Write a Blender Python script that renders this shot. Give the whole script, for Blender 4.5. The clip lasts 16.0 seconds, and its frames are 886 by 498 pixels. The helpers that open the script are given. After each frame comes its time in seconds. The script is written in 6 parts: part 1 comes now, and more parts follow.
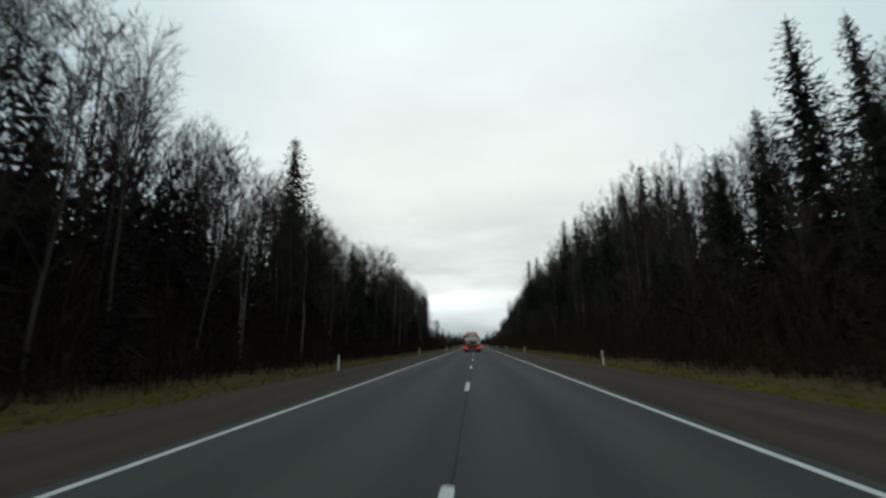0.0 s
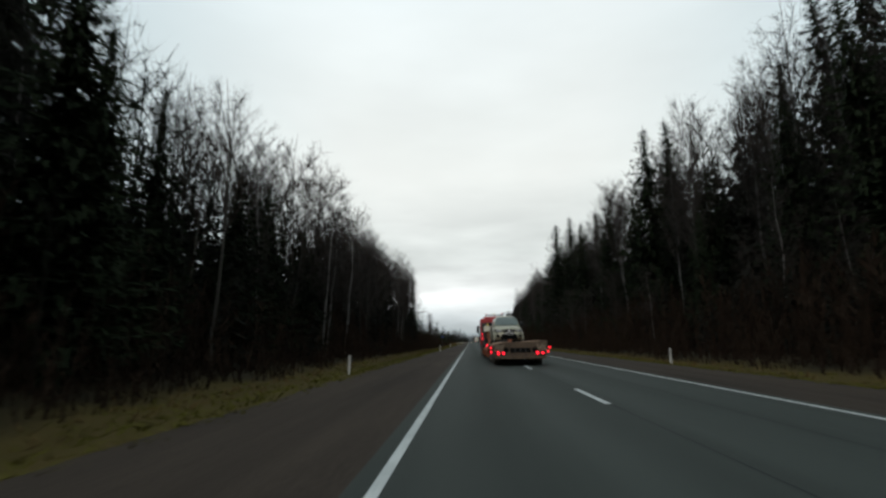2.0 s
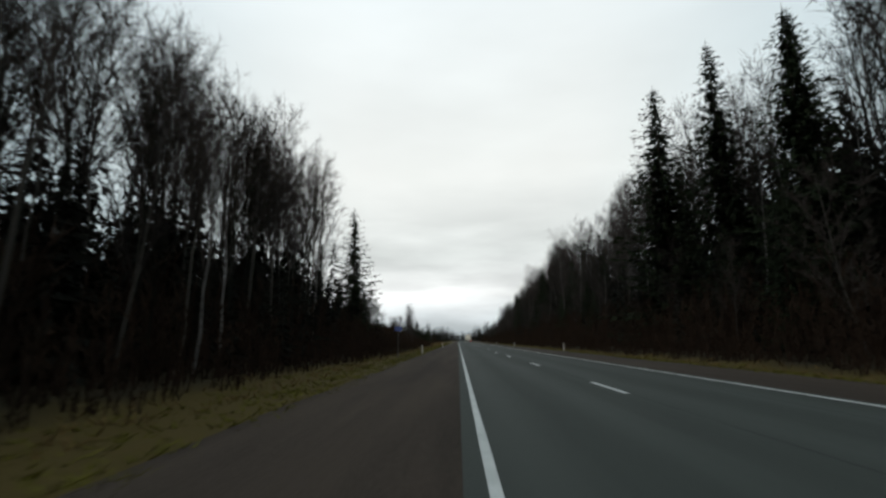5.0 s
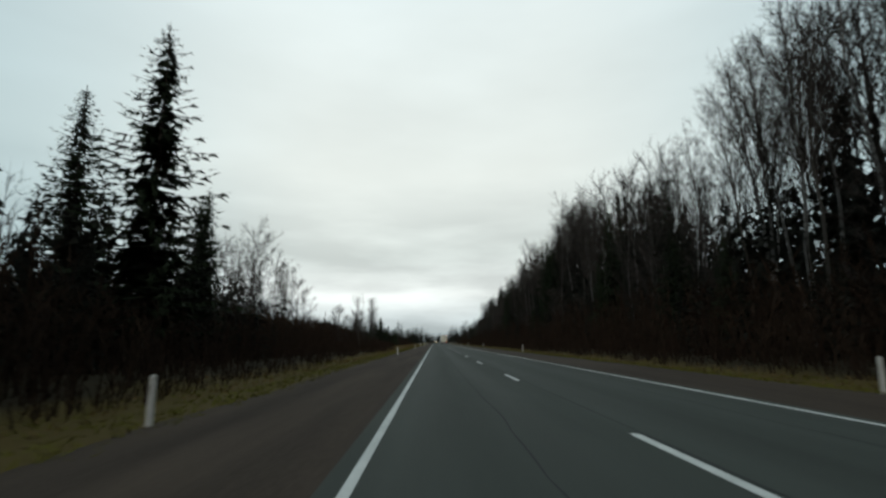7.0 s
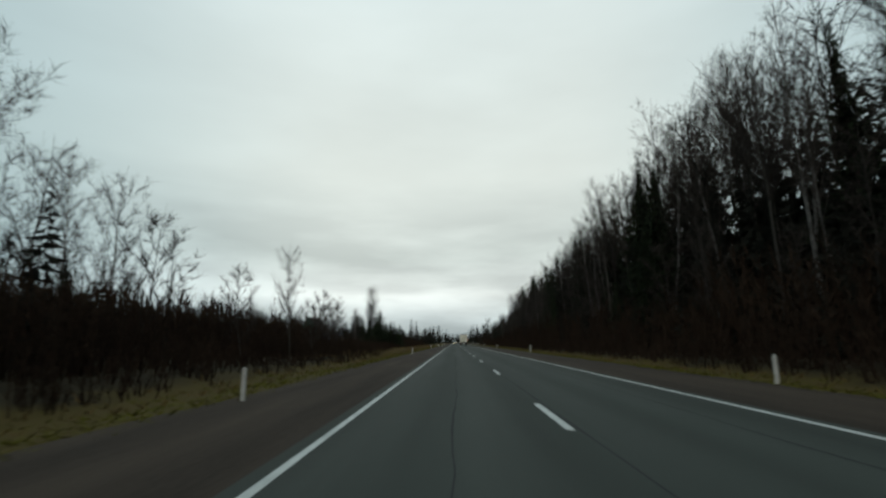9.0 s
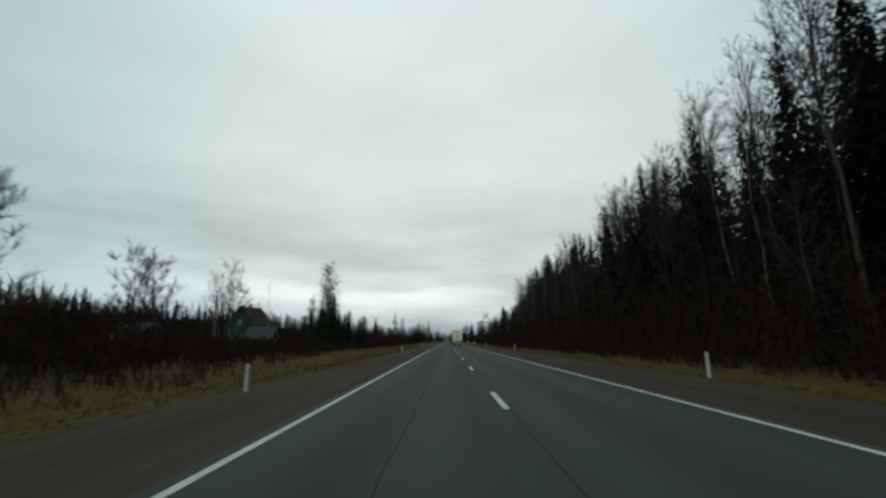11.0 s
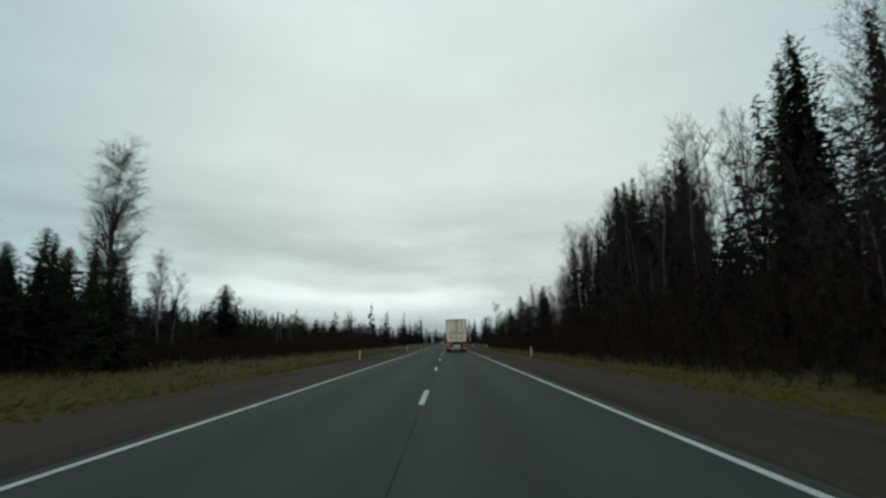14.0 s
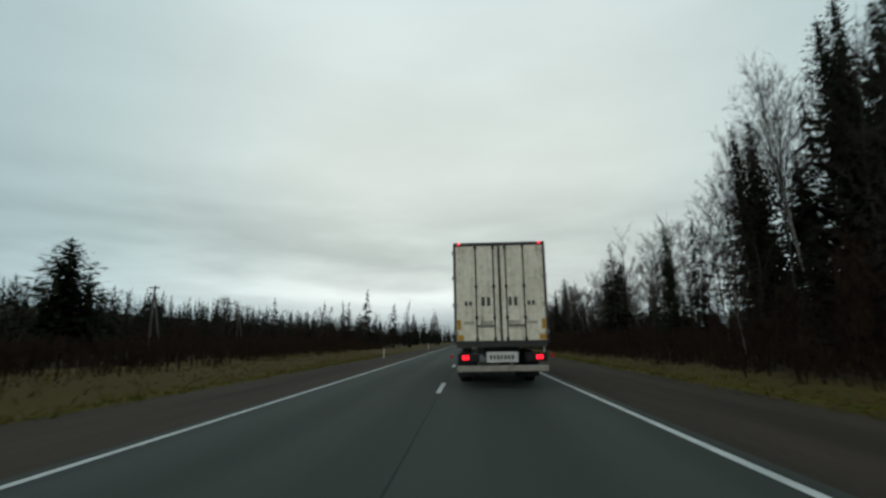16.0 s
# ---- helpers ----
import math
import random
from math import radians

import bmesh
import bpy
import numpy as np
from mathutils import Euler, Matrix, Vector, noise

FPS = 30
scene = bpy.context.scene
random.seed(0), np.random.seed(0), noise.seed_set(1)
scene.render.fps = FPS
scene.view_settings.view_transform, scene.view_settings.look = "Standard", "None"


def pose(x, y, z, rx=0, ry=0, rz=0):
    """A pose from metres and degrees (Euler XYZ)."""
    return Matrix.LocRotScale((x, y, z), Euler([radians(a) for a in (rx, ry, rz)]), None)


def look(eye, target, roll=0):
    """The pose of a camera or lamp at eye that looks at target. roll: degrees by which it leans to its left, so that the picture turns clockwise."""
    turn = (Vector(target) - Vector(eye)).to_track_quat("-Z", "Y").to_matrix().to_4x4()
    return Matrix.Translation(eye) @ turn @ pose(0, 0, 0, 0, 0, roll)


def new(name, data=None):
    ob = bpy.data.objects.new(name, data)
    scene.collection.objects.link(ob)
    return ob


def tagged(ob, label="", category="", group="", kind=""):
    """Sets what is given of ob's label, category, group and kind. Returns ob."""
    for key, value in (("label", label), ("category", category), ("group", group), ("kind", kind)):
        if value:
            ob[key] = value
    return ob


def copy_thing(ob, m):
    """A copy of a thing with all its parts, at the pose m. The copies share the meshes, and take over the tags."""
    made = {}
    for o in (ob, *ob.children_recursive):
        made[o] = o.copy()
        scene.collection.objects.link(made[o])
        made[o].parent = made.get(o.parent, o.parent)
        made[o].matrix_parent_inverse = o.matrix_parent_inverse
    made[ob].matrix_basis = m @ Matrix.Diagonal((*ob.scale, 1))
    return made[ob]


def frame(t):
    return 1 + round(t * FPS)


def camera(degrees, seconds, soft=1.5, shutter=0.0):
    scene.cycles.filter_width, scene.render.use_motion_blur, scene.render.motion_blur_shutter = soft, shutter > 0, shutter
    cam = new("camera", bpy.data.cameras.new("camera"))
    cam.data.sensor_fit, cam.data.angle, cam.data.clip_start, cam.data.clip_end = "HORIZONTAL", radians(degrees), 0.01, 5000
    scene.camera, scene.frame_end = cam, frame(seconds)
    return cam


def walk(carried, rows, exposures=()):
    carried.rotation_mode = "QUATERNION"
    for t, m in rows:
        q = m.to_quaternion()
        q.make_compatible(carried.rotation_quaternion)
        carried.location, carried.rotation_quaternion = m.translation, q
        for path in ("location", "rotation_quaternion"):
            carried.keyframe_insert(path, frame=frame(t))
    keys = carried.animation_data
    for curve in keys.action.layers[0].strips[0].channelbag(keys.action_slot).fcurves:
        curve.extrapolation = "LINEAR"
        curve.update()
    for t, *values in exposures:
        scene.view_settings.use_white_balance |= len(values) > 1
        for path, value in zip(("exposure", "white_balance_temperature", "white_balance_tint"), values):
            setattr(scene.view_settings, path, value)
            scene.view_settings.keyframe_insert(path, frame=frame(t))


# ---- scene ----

# ---- camera and its walk: seconds, x, y, yaw, pitch ----
EYE, ROLL = 1.28, 0.9
WAY = [
    (0.0, 0.29, -16.69, 3.87, 11.34),
    (0.5, -0.31, -3.34, 5.24, 11.53),
    (1.0, -1.41, 9.71, 4.70, 11.28),
    (1.5, -2.27, 22.46, 4.13, 11.35),
    (2.0, -2.73, 34.91, 3.22, 11.02),
    (2.5, -3.00, 47.06, 2.77, 10.69),
    (3.0, -3.42, 58.91, 4.00, 10.70),
    (5.5, -3.90, 116.63, 0.96, 10.88),
    (6.0, -3.69, 127.62, 0.07, 10.76),
    (6.5, -3.29, 138.61, -0.93, 10.73),
    (7.0, -2.81, 149.20, -1.03, 11.02),
    (7.5, -2.38, 159.85, -0.02, 10.74),
    (8.0, -2.11, 171.80, 0.82, 10.76),
    (8.5, -1.89, 182.60, 1.36, 10.84),
    (9.0, -1.77, 193.70, 1.34, 11.11),
    (9.5, -1.57, 205.08, 1.18, 10.92),
    (12.0, -0.61, 263.18, 0.27, 11.08),
    (12.5, -0.24, 275.11, 0.67, 11.30),
    (13.0, 0.05, 287.05, 0.88, 11.06),
    (13.5, 0.38, 298.95, 0.96, 11.04),
    (14.0, 0.57, 310.65, 0.51, 11.08),
    (14.5, 0.58, 321.80, 0.11, 11.03),
    (15.0, 0.84, 333.01, 1.49, 11.25),
    (15.4, 0.97, 342.45, 2.21, 11.19),
    (16.0, 0.79, 356.62, 2.99, 11.01),
]
cam = camera(86.0, 16.0, soft=2.6, shutter=0.2)
walk(cam, [(t, pose(x, y, EYE, 90 + p, ROLL, w)) for t, x, y, w, p in WAY],
     [(0.0, 0.28, 6560, 14), (3.0, 0.28, 6650, 18), (6.0, 0.30, 6650, 18), (7.0, 0.20, 6600, 13), (9.0, 0.08, 6600, 11), (12.0, 0.02, 6550, 10), (16.0, 0.0, 6550, 10)])

# ---- world: low overcast with layered cloud, a weak wide sun behind it ----
world = bpy.data.worlds.new("overcast_sky")
scene.world = world
world.use_nodes = True


def nd(tree, kind, ins=None, operation="", data_type="", blend_type="", interpolation_type=""):
    """A new node with the given settings and input values."""
    n = tree.nodes.new(kind)
    if operation:
        n.operation = operation
    if data_type:
        n.data_type = data_type
    if blend_type:
        n.blend_type = blend_type
    if interpolation_type:
        n.interpolation_type = interpolation_type
    for socket, value in (ins or {}).items():
        n.inputs[socket].default_value = value
    return n


def build_sky():
    t = world.node_tree
    t.nodes.clear()
    out = nd(t, "ShaderNodeOutputWorld")
    bg = nd(t, "ShaderNodeBackground", ins={"Strength": 1.0})
    sky = nd(t, "ShaderNodeTexSky")
    sky.sky_type, sky.sun_disc, sky.sun_elevation, sky.sun_rotation = "NISHITA", False, radians(35), radians(200)
    dim = nd(t, "ShaderNodeMix", data_type="RGBA", blend_type="MULTIPLY", ins={0: 1.0})
    dim.inputs[7].default_value = (0.1, 0.1, 0.1, 1)
    co = nd(t, "ShaderNodeTexCoord")
    sep = nd(t, "ShaderNodeSeparateXYZ")
    ramp = nd(t, "ShaderNodeValToRGB")
    stops = [(0.0, (0.40, 0.50, 0.52)), (0.04, (0.54, 0.63, 0.64)), (0.10, (0.775, 0.845, 0.815)), (0.19, (0.59, 0.66, 0.625)),
             (0.34, (0.71, 0.78, 0.735)), (0.60, (0.70, 0.80, 0.785)), (1.0, (0.52, 0.69, 0.75))]
    while len(ramp.color_ramp.elements) < len(stops):
        ramp.color_ramp.elements.new(0.5)
    for e, (p, c) in zip(ramp.color_ramp.elements, stops):
        e.position, e.color = p, (*c, 1)
    mp = nd(t, "ShaderNodeMapping", ins={"Scale": (1.3, 1.3, 4.0)})
    cloud = nd(t, "ShaderNodeTexNoise", ins={"Scale": 1.3, "Detail": 4.0, "Roughness": 0.5})
    wob = nd(t, "ShaderNodeMath", operation="MULTIPLY_ADD")
    wob.inputs[1].default_value, wob.inputs[2].default_value = 0.10, -0.05
    add = nd(t, "ShaderNodeMath", operation="ADD")
    shade = nd(t, "ShaderNodeMapRange", ins={"From Min": 0.3, "From Max": 0.7, "To Min": 0.92, "To Max": 1.07})
    mul = nd(t, "ShaderNodeMix", data_type="RGBA", blend_type="MULTIPLY", ins={0: 1.0})
    mix = nd(t, "ShaderNodeMix", data_type="RGBA", ins={0: 0.96})
    k = t.links.new
    k(co.outputs["Generated"], sep.inputs[0])
    k(co.outputs["Generated"], mp.inputs[0])
    k(mp.outputs[0], cloud.inputs["Vector"])
    k(cloud.outputs[0], wob.inputs[0])
    k(sep.outputs[2], add.inputs[0])
    k(wob.outputs[0], add.inputs[1])
    k(add.outputs[0], ramp.inputs[0])
    k(cloud.outputs[0], shade.inputs[0])
    k(ramp.outputs[0], mul.inputs[6])
    k(shade.outputs[0], mul.inputs[7])
    k(sky.outputs[0], dim.inputs[6])
    k(dim.outputs[2], mix.inputs[6])
    mp2 = nd(t, "ShaderNodeMapping", ins={"Scale": (1.8, 1.8, 9.0), "Location": (3.1, 0.4, 0.0)})
    low = nd(t, "ShaderNodeTexNoise", ins={"Scale": 1.7, "Detail": 5.0, "Roughness": 0.5})
    patch = nd(t, "ShaderNodeMapRange", ins={"From Min": 0.36, "From Max": 0.64, "To Min": 0.74, "To Max": 1.16})
    near = nd(t, "ShaderNodeMapRange", ins={"From Min": 0.10, "From Max": 0.34, "To Min": 1.0, "To Max": 0.0})
    mul2 = nd(t, "ShaderNodeMix", data_type="RGBA", blend_type="MULTIPLY")
    k(co.outputs["Generated"], mp2.inputs[0])
    k(mp2.outputs[0], low.inputs["Vector"])
    k(low.outputs[0], patch.inputs[0])
    k(sep.outputs[2], near.inputs[0])
    k(near.outputs[0], mul2.inputs[0])
    k(mul.outputs[2], mul2.inputs[6])
    k(patch.outputs[0], mul2.inputs[7])
    # sky dimmed and blued to both sides, lens falloff put into its colour
    wide = nd(t, "ShaderNodeMath", operation="ABSOLUTE")
    far = nd(t, "ShaderNodeMapRange", interpolation_type="SMOOTHSTEP", ins={"From Min": 0.18, "From Max": 0.85})
    side_dim = nd(t, "ShaderNodeMix", data_type="RGBA", blend_type="MULTIPLY")
    side_dim.inputs[7].default_value = (0.58, 0.71, 0.78, 1)
    k(sep.outputs[0], wide.inputs[0])
    k(wide.outputs[0], far.inputs[0])
    k(far.outputs[0], side_dim.inputs[0])
    k(mul2.outputs[2], side_dim.inputs[6])
    k(side_dim.outputs[2], mix.inputs[7])
    k(mix.outputs[2], bg.inputs[0])
    k(bg.outputs[0], out.inputs[0])


build_sky()
sun = new("sun", bpy.data.lights.new("sun", "SUN"))
sun.data.energy, sun.data.angle, sun.data.color = 0.5, radians(40), (1.0, 0.96, 0.9)
sun.matrix_world = look((0, 0, 50), (17, 47, 15))

# ---- materials ----


def material(name, colour, rough=0.8, metal=0.0, second=None, scale=3.0, fine=40.0, bump=0.0, vary=0.0, amount=1.0, spec=0.4, coords="Object", stretch=1.0):
    """Two colours broken up at two scales, with fine relief."""
    m = bpy.data.materials.new(name)
    m.use_nodes = True
    t = m.node_tree
    b = t.nodes["Principled BSDF"]
    b.inputs["Roughness"].default_value, b.inputs["Metallic"].default_value = rough, metal
    b.inputs["Specular IOR Level"].default_value = spec
    k = t.links.new
    second = second or tuple(c * 0.6 for c in colour)
    if coords == "World":
        vec = nd(t, "ShaderNodeNewGeometry").outputs["Position"]
    else:
        vec = nd(t, "ShaderNodeTexCoord").outputs["Object"]
    big = nd(t, "ShaderNodeTexNoise", ins={"Scale": scale, "Detail": 5.0, "Roughness": 0.6})
    small = nd(t, "ShaderNodeTexNoise", ins={"Scale": fine, "Detail": 3.0, "Roughness": 0.7})
    mp = nd(t, "ShaderNodeMapping", ins={"Scale": (1.0, stretch, 1.0)})
    k(vec, mp.inputs[0])
    k(mp.outputs[0], big.inputs["Vector"])
    k(vec, small.inputs["Vector"])
    ad = nd(t, "ShaderNodeMath", operation="MULTIPLY_ADD")
    ad.inputs[1].default_value = 0.5
    k(small.outputs[0], ad.inputs[0])
    half = nd(t, "ShaderNodeMath", operation="MULTIPLY")
    half.inputs[1].default_value = 0.5
    k(big.outputs[0], half.inputs[0])
    k(half.outputs[0], ad.inputs[2])
    rng = nd(t, "ShaderNodeMapRange", ins={"From Min": 0.36, "From Max": 0.64, "To Min": 0.0, "To Max": amount})
    k(ad.outputs[0], rng.inputs[0])
    mix = nd(t, "ShaderNodeMix", data_type="RGBA")
    mix.inputs[6].default_value, mix.inputs[7].default_value = (*colour, 1), (*second, 1)
    k(rng.outputs[0], mix.inputs[0])
    last = mix.outputs[2]
    if vary:
        info = nd(t, "ShaderNodeObjectInfo")
        vr = nd(t, "ShaderNodeMapRange", ins={"To Min": 1 - vary, "To Max": 1 + vary})
        k(info.outputs["Random"], vr.inputs[0])
        mm = nd(t, "ShaderNodeMix", data_type="RGBA", blend_type="MULTIPLY", ins={0: 1.0})
        k(last, mm.inputs[6])
        k(vr.outputs[0], mm.inputs[7])
        last = mm.outputs[2]
    k(last, b.inputs["Base Color"])
    if bump:
        bp = nd(t, "ShaderNodeBump", ins={"Strength": bump, "Distance": 0.02})
        k(ad.outputs[0], bp.inputs["Height"])
        k(bp.outputs[0], b.inputs["Normal"])
    return m


def lamp_material(name, colour, strength):
    m = bpy.data.materials.new(name)
    m.use_nodes = True
    b = m.node_tree.nodes["Principled BSDF"]
    b.inputs["Base Color"].default_value = (*colour, 1)
    b.inputs["Emission Color"].default_value, b.inputs["Emission Strength"].default_value = (*colour, 1), strength
    return m


def birch_bark():
    m = material("birch_bark", (0.15, 0.143, 0.132), 0.9, second=(0.075, 0.07, 0.064), scale=1.2, fine=9.0, bump=0.4, vary=0.25)
    t = m.node_tree
    b = t.nodes["Principled BSDF"]
    link = b.inputs["Base Color"].links[0]
    src = link.from_socket
    vec = nd(t, "ShaderNodeTexCoord").outputs["Object"]
    mp = nd(t, "ShaderNodeMapping", ins={"Scale": (1.5, 1.5, 5.0)})
    no = nd(t, "ShaderNodeTexNoise", ins={"Scale": 2.2, "Detail": 4.0})
    rg = nd(t, "ShaderNodeMapRange", ins={"From Min": 0.52, "From Max": 0.6})
    mx = nd(t, "ShaderNodeMix", data_type="RGBA")
    mx.inputs[7].default_value = (0.035, 0.03, 0.028, 1)
    for a, c in ((vec, mp.inputs[0]), (mp.outputs[0], no.inputs["Vector"]), (no.outputs[0], rg.inputs[0]), (rg.outputs[0], mx.inputs[0]), (src, mx.inputs[6]), (mx.outputs[2], b.inputs["Base Color"])):
        t.links.new(a, c)
    return m


ASPHALT = material("damp_asphalt", (0.044, 0.052, 0.046), 0.85, second=(0.028, 0.033, 0.029), scale=0.9, fine=60.0, bump=0.25, spec=0.10, stretch=0.04, coords="World")


def wheel_tracks(m):
    """Faintly polished, paler bands where the wheels run, and a rougher middle."""
    t = m.node_tree
    b = t.nodes["Principled BSDF"]
    src = b.inputs["Base Color"].links[0].from_socket
    pos = nd(t, "ShaderNodeNewGeometry").outputs["Position"]
    sep = nd(t, "ShaderNodeSeparateXYZ")
    blot = nd(t, "ShaderNodeTexNoise", ins={"Scale": 0.22, "Detail": 4.0})
    wob = nd(t, "ShaderNodeMath", operation="MULTIPLY_ADD")
    wob.inputs[1].default_value = 0.7
    wave = nd(t, "ShaderNodeMath", operation="MULTIPLY")
    wave.inputs[1].default_value = 2 * math.pi / 1.85
    cosine = nd(t, "ShaderNodeMath", operation="COSINE")
    band = nd(t, "ShaderNodeMapRange", ins={"From Min": -1.0, "From Max": 1.0, "To Min": 1.05, "To Max": 0.95})
    mx = nd(t, "ShaderNodeMix", data_type="RGBA", blend_type="MULTIPLY", ins={0: 1.0})
    gloss = nd(t, "ShaderNodeMapRange", ins={"From Min": -1.0, "From Max": 1.0, "To Min": 0.80, "To Max": 0.88})
    for a, c in ((pos, sep.inputs[0]), (pos, blot.inputs["Vector"]), (blot.outputs[0], wob.inputs[0]), (sep.outputs[0], wob.inputs[2]), (wob.outputs[0], wave.inputs[0]), (wave.outputs[0], cosine.inputs[0]), (cosine.outputs[0], band.inputs[0]),
                 (cosine.outputs[0], gloss.inputs[0]), (src, mx.inputs[6]), (band.outputs[0], mx.inputs[7]), (mx.outputs[2], b.inputs["Base Color"]), (gloss.outputs[0], b.inputs["Roughness"])):
        t.links.new(a, c)


wheel_tracks(ASPHALT)
PATCH = material("tar_seal", (0.026, 0.030, 0.030), 0.9, second=(0.028, 0.030, 0.030), scale=2.0, fine=50.0, bump=0.2, spec=0.05, coords="World")
GRAVEL = material("shoulder_gravel", (0.056, 0.044, 0.034), 0.95, second=(0.022, 0.018, 0.015), scale=0.8, fine=22.0, bump=0.8, stretch=0.08, spec=0.05, coords="World")
PAINT = material("road_paint", (0.50, 0.52, 0.50), 0.8, second=(0.26, 0.28, 0.27), scale=1.5, fine=30.0, bump=0.2, amount=0.8, spec=0.1, coords="World")
EARTH = material("forest_floor", (0.030, 0.024, 0.013), 0.95, second=(0.014, 0.012, 0.008), scale=0.35, fine=7.0, bump=0.9, spec=0.05, coords="World")


def grassy_verge(m):
    """Turf beside the shoulder that thins out towards the trees."""
    t = m.node_tree
    b = t.nodes["Principled BSDF"]
    src = b.inputs["Base Color"].links[0].from_socket
    pos = nd(t, "ShaderNodeNewGeometry").outputs["Position"]
    sep = nd(t, "ShaderNodeSeparateXYZ")
    side = nd(t, "ShaderNodeMath", operation="ABSOLUTE")
    patch = nd(t, "ShaderNodeTexNoise", ins={"Scale": 0.3, "Detail": 4.0})
    edge = nd(t, "ShaderNodeMath", operation="MULTIPLY_ADD")
    edge.inputs[1].default_value = 5.0
    rg = nd(t, "ShaderNodeMapRange", ins={"From Min": 15.0, "From Max": 17.0, "To Min": 1.0, "To Max": 0.0})
    # the turf reaches further out over the open land
    far = nd(t, "ShaderNodeMapRange", ins={"From Min": 245.0, "From Max": 290.0, "To Min": 0.0, "To Max": -8.0})
    left = nd(t, "ShaderNodeMath", operation="LESS_THAN")
    wider = nd(t, "ShaderNodeMath", operation="MULTIPLY_ADD")
    tone = nd(t, "ShaderNodeTexNoise", ins={"Scale": 1.3, "Detail": 5.0, "Roughness": 0.7})
    turf = nd(t, "ShaderNodeMix", data_type="RGBA")
    turf.inputs[6].default_value, turf.inputs[7].default_value = (0.044, 0.038, 0.011, 1), (0.060, 0.041, 0.015, 1)
    mx = nd(t, "ShaderNodeMix", data_type="RGBA")
    for a, c in ((pos, sep.inputs[0]), (sep.outputs[0], side.inputs[0]), (pos, patch.inputs["Vector"]), (pos, tone.inputs["Vector"]), (patch.outputs[0], edge.inputs[0]), (sep.outputs[0], left.inputs[0]), (sep.outputs[1], far.inputs[0]), (left.outputs[0], wider.inputs[0]), (far.outputs[0], wider.inputs[1]), (side.outputs[0], wider.inputs[2]), (wider.outputs[0], edge.inputs[2]),
                 (edge.outputs[0], rg.inputs[0]), (tone.outputs[0], turf.inputs[0]), (rg.outputs[0], mx.inputs[0]), (src, mx.inputs[6]), (turf.outputs[2], mx.inputs[7]), (mx.outputs[2], b.inputs["Base Color"])):
        t.links.new(a, c)


grassy_verge(EARTH)
GRASS = material("faded_grass", (0.082, 0.075, 0.014), 0.9, second=(0.056, 0.056, 0.010), scale=0.25, fine=3.0, spec=0.05, coords="World")
STRAW = material("dry_grass", (0.125, 0.080, 0.032), 0.9, second=(0.06, 0.045, 0.02), scale=0.25, fine=3.0, spec=0.05, coords="World")
SPRUCE_LEAF = material("spruce_needles", (0.017, 0.024, 0.012), 0.85, second=(0.008, 0.011, 0.006), scale=1.0, fine=8.0, vary=0.35, spec=0.05)
SPRUCE_BARK = material("spruce_bark", (0.05, 0.040, 0.032), 0.95, second=(0.025, 0.02, 0.016), scale=2.0, fine=14.0, bump=0.7, spec=0.1)
BIRCH_BARK = birch_bark()
ASPEN_BARK = material("grey_bark", (0.048, 0.045, 0.038), 0.95, second=(0.035, 0.032, 0.028), scale=1.5, fine=12.0, bump=0.6, vary=0.3, spec=0.1)
TWIG = material("bare_twigs", (0.045, 0.038, 0.033), 0.95, second=(0.024, 0.020, 0.018), scale=1.0, fine=6.0, vary=0.3, spec=0.03)
BRUSH = material("brown_brush", (0.034, 0.022, 0.015), 0.95, second=(0.013, 0.0095, 0.007), scale=0.4, fine=4.0, spec=0.02, coords="World")
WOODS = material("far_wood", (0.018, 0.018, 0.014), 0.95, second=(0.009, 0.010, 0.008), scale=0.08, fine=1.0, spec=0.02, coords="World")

# ---- helpers for shapes ----


def part(name, bm, mat, parent, label=""):
    me = bpy.data.meshes.new(name)
    bm.to_mesh(me)
    bm.free()
    me.materials.append(mat)
    ob = new(name, me)
    ob.parent = parent
    return tagged(ob, label)


def flat_mesh(name, verts, faces, mat):
    me = bpy.data.meshes.new(name)
    me.from_pydata(verts, [], faces)
    me.materials.append(mat)
    return me


def box(bm, x0, x1, y0, y1, z0, z1, bevel=0.0):
    vs = [bm.verts.new(p) for p in ((x0, y0, z0), (x1, y0, z0), (x1, y1, z0), (x0, y1, z0), (x0, y0, z1), (x1, y0, z1), (x1, y1, z1), (x0, y1, z1))]
    fs = [bm.faces.new([vs[i] for i in f]) for f in ((3, 2, 1, 0), (4, 5, 6, 7), (0, 1, 5, 4), (1, 2, 6, 5), (2, 3, 7, 6), (3, 0, 4, 7))]
    if bevel:
        bmesh.ops.bevel(bm, geom=list({e for f in fs for e in f.edges}), offset=bevel, segments=2, affect="EDGES", profile=0.5)
    return bm


def boxed(*a, **k):
    return box(bmesh.new(), *a, **k)


def prism(bm, outline, x0, x1, bevel=0.0):
    """A side outline of (y, z) drawn out across x."""
    a = [bm.verts.new((x0, y, z)) for y, z in outline]
    b = [bm.verts.new((x1, y, z)) for y, z in outline]
    n = len(outline)
    fs = [bm.faces.new(a), bm.faces.new(b[::-1])]
    fs += [bm.faces.new((a[i], b[i], b[(i + 1) % n], a[(i + 1) % n])) for i in range(n)]
    bmesh.ops.recalc_face_normals(bm, faces=fs)
    if bevel:
        bmesh.ops.bevel(bm, geom=list({e for f in fs for e in f.edges}), offset=bevel, segments=2, affect="EDGES", profile=0.5)
    return bm


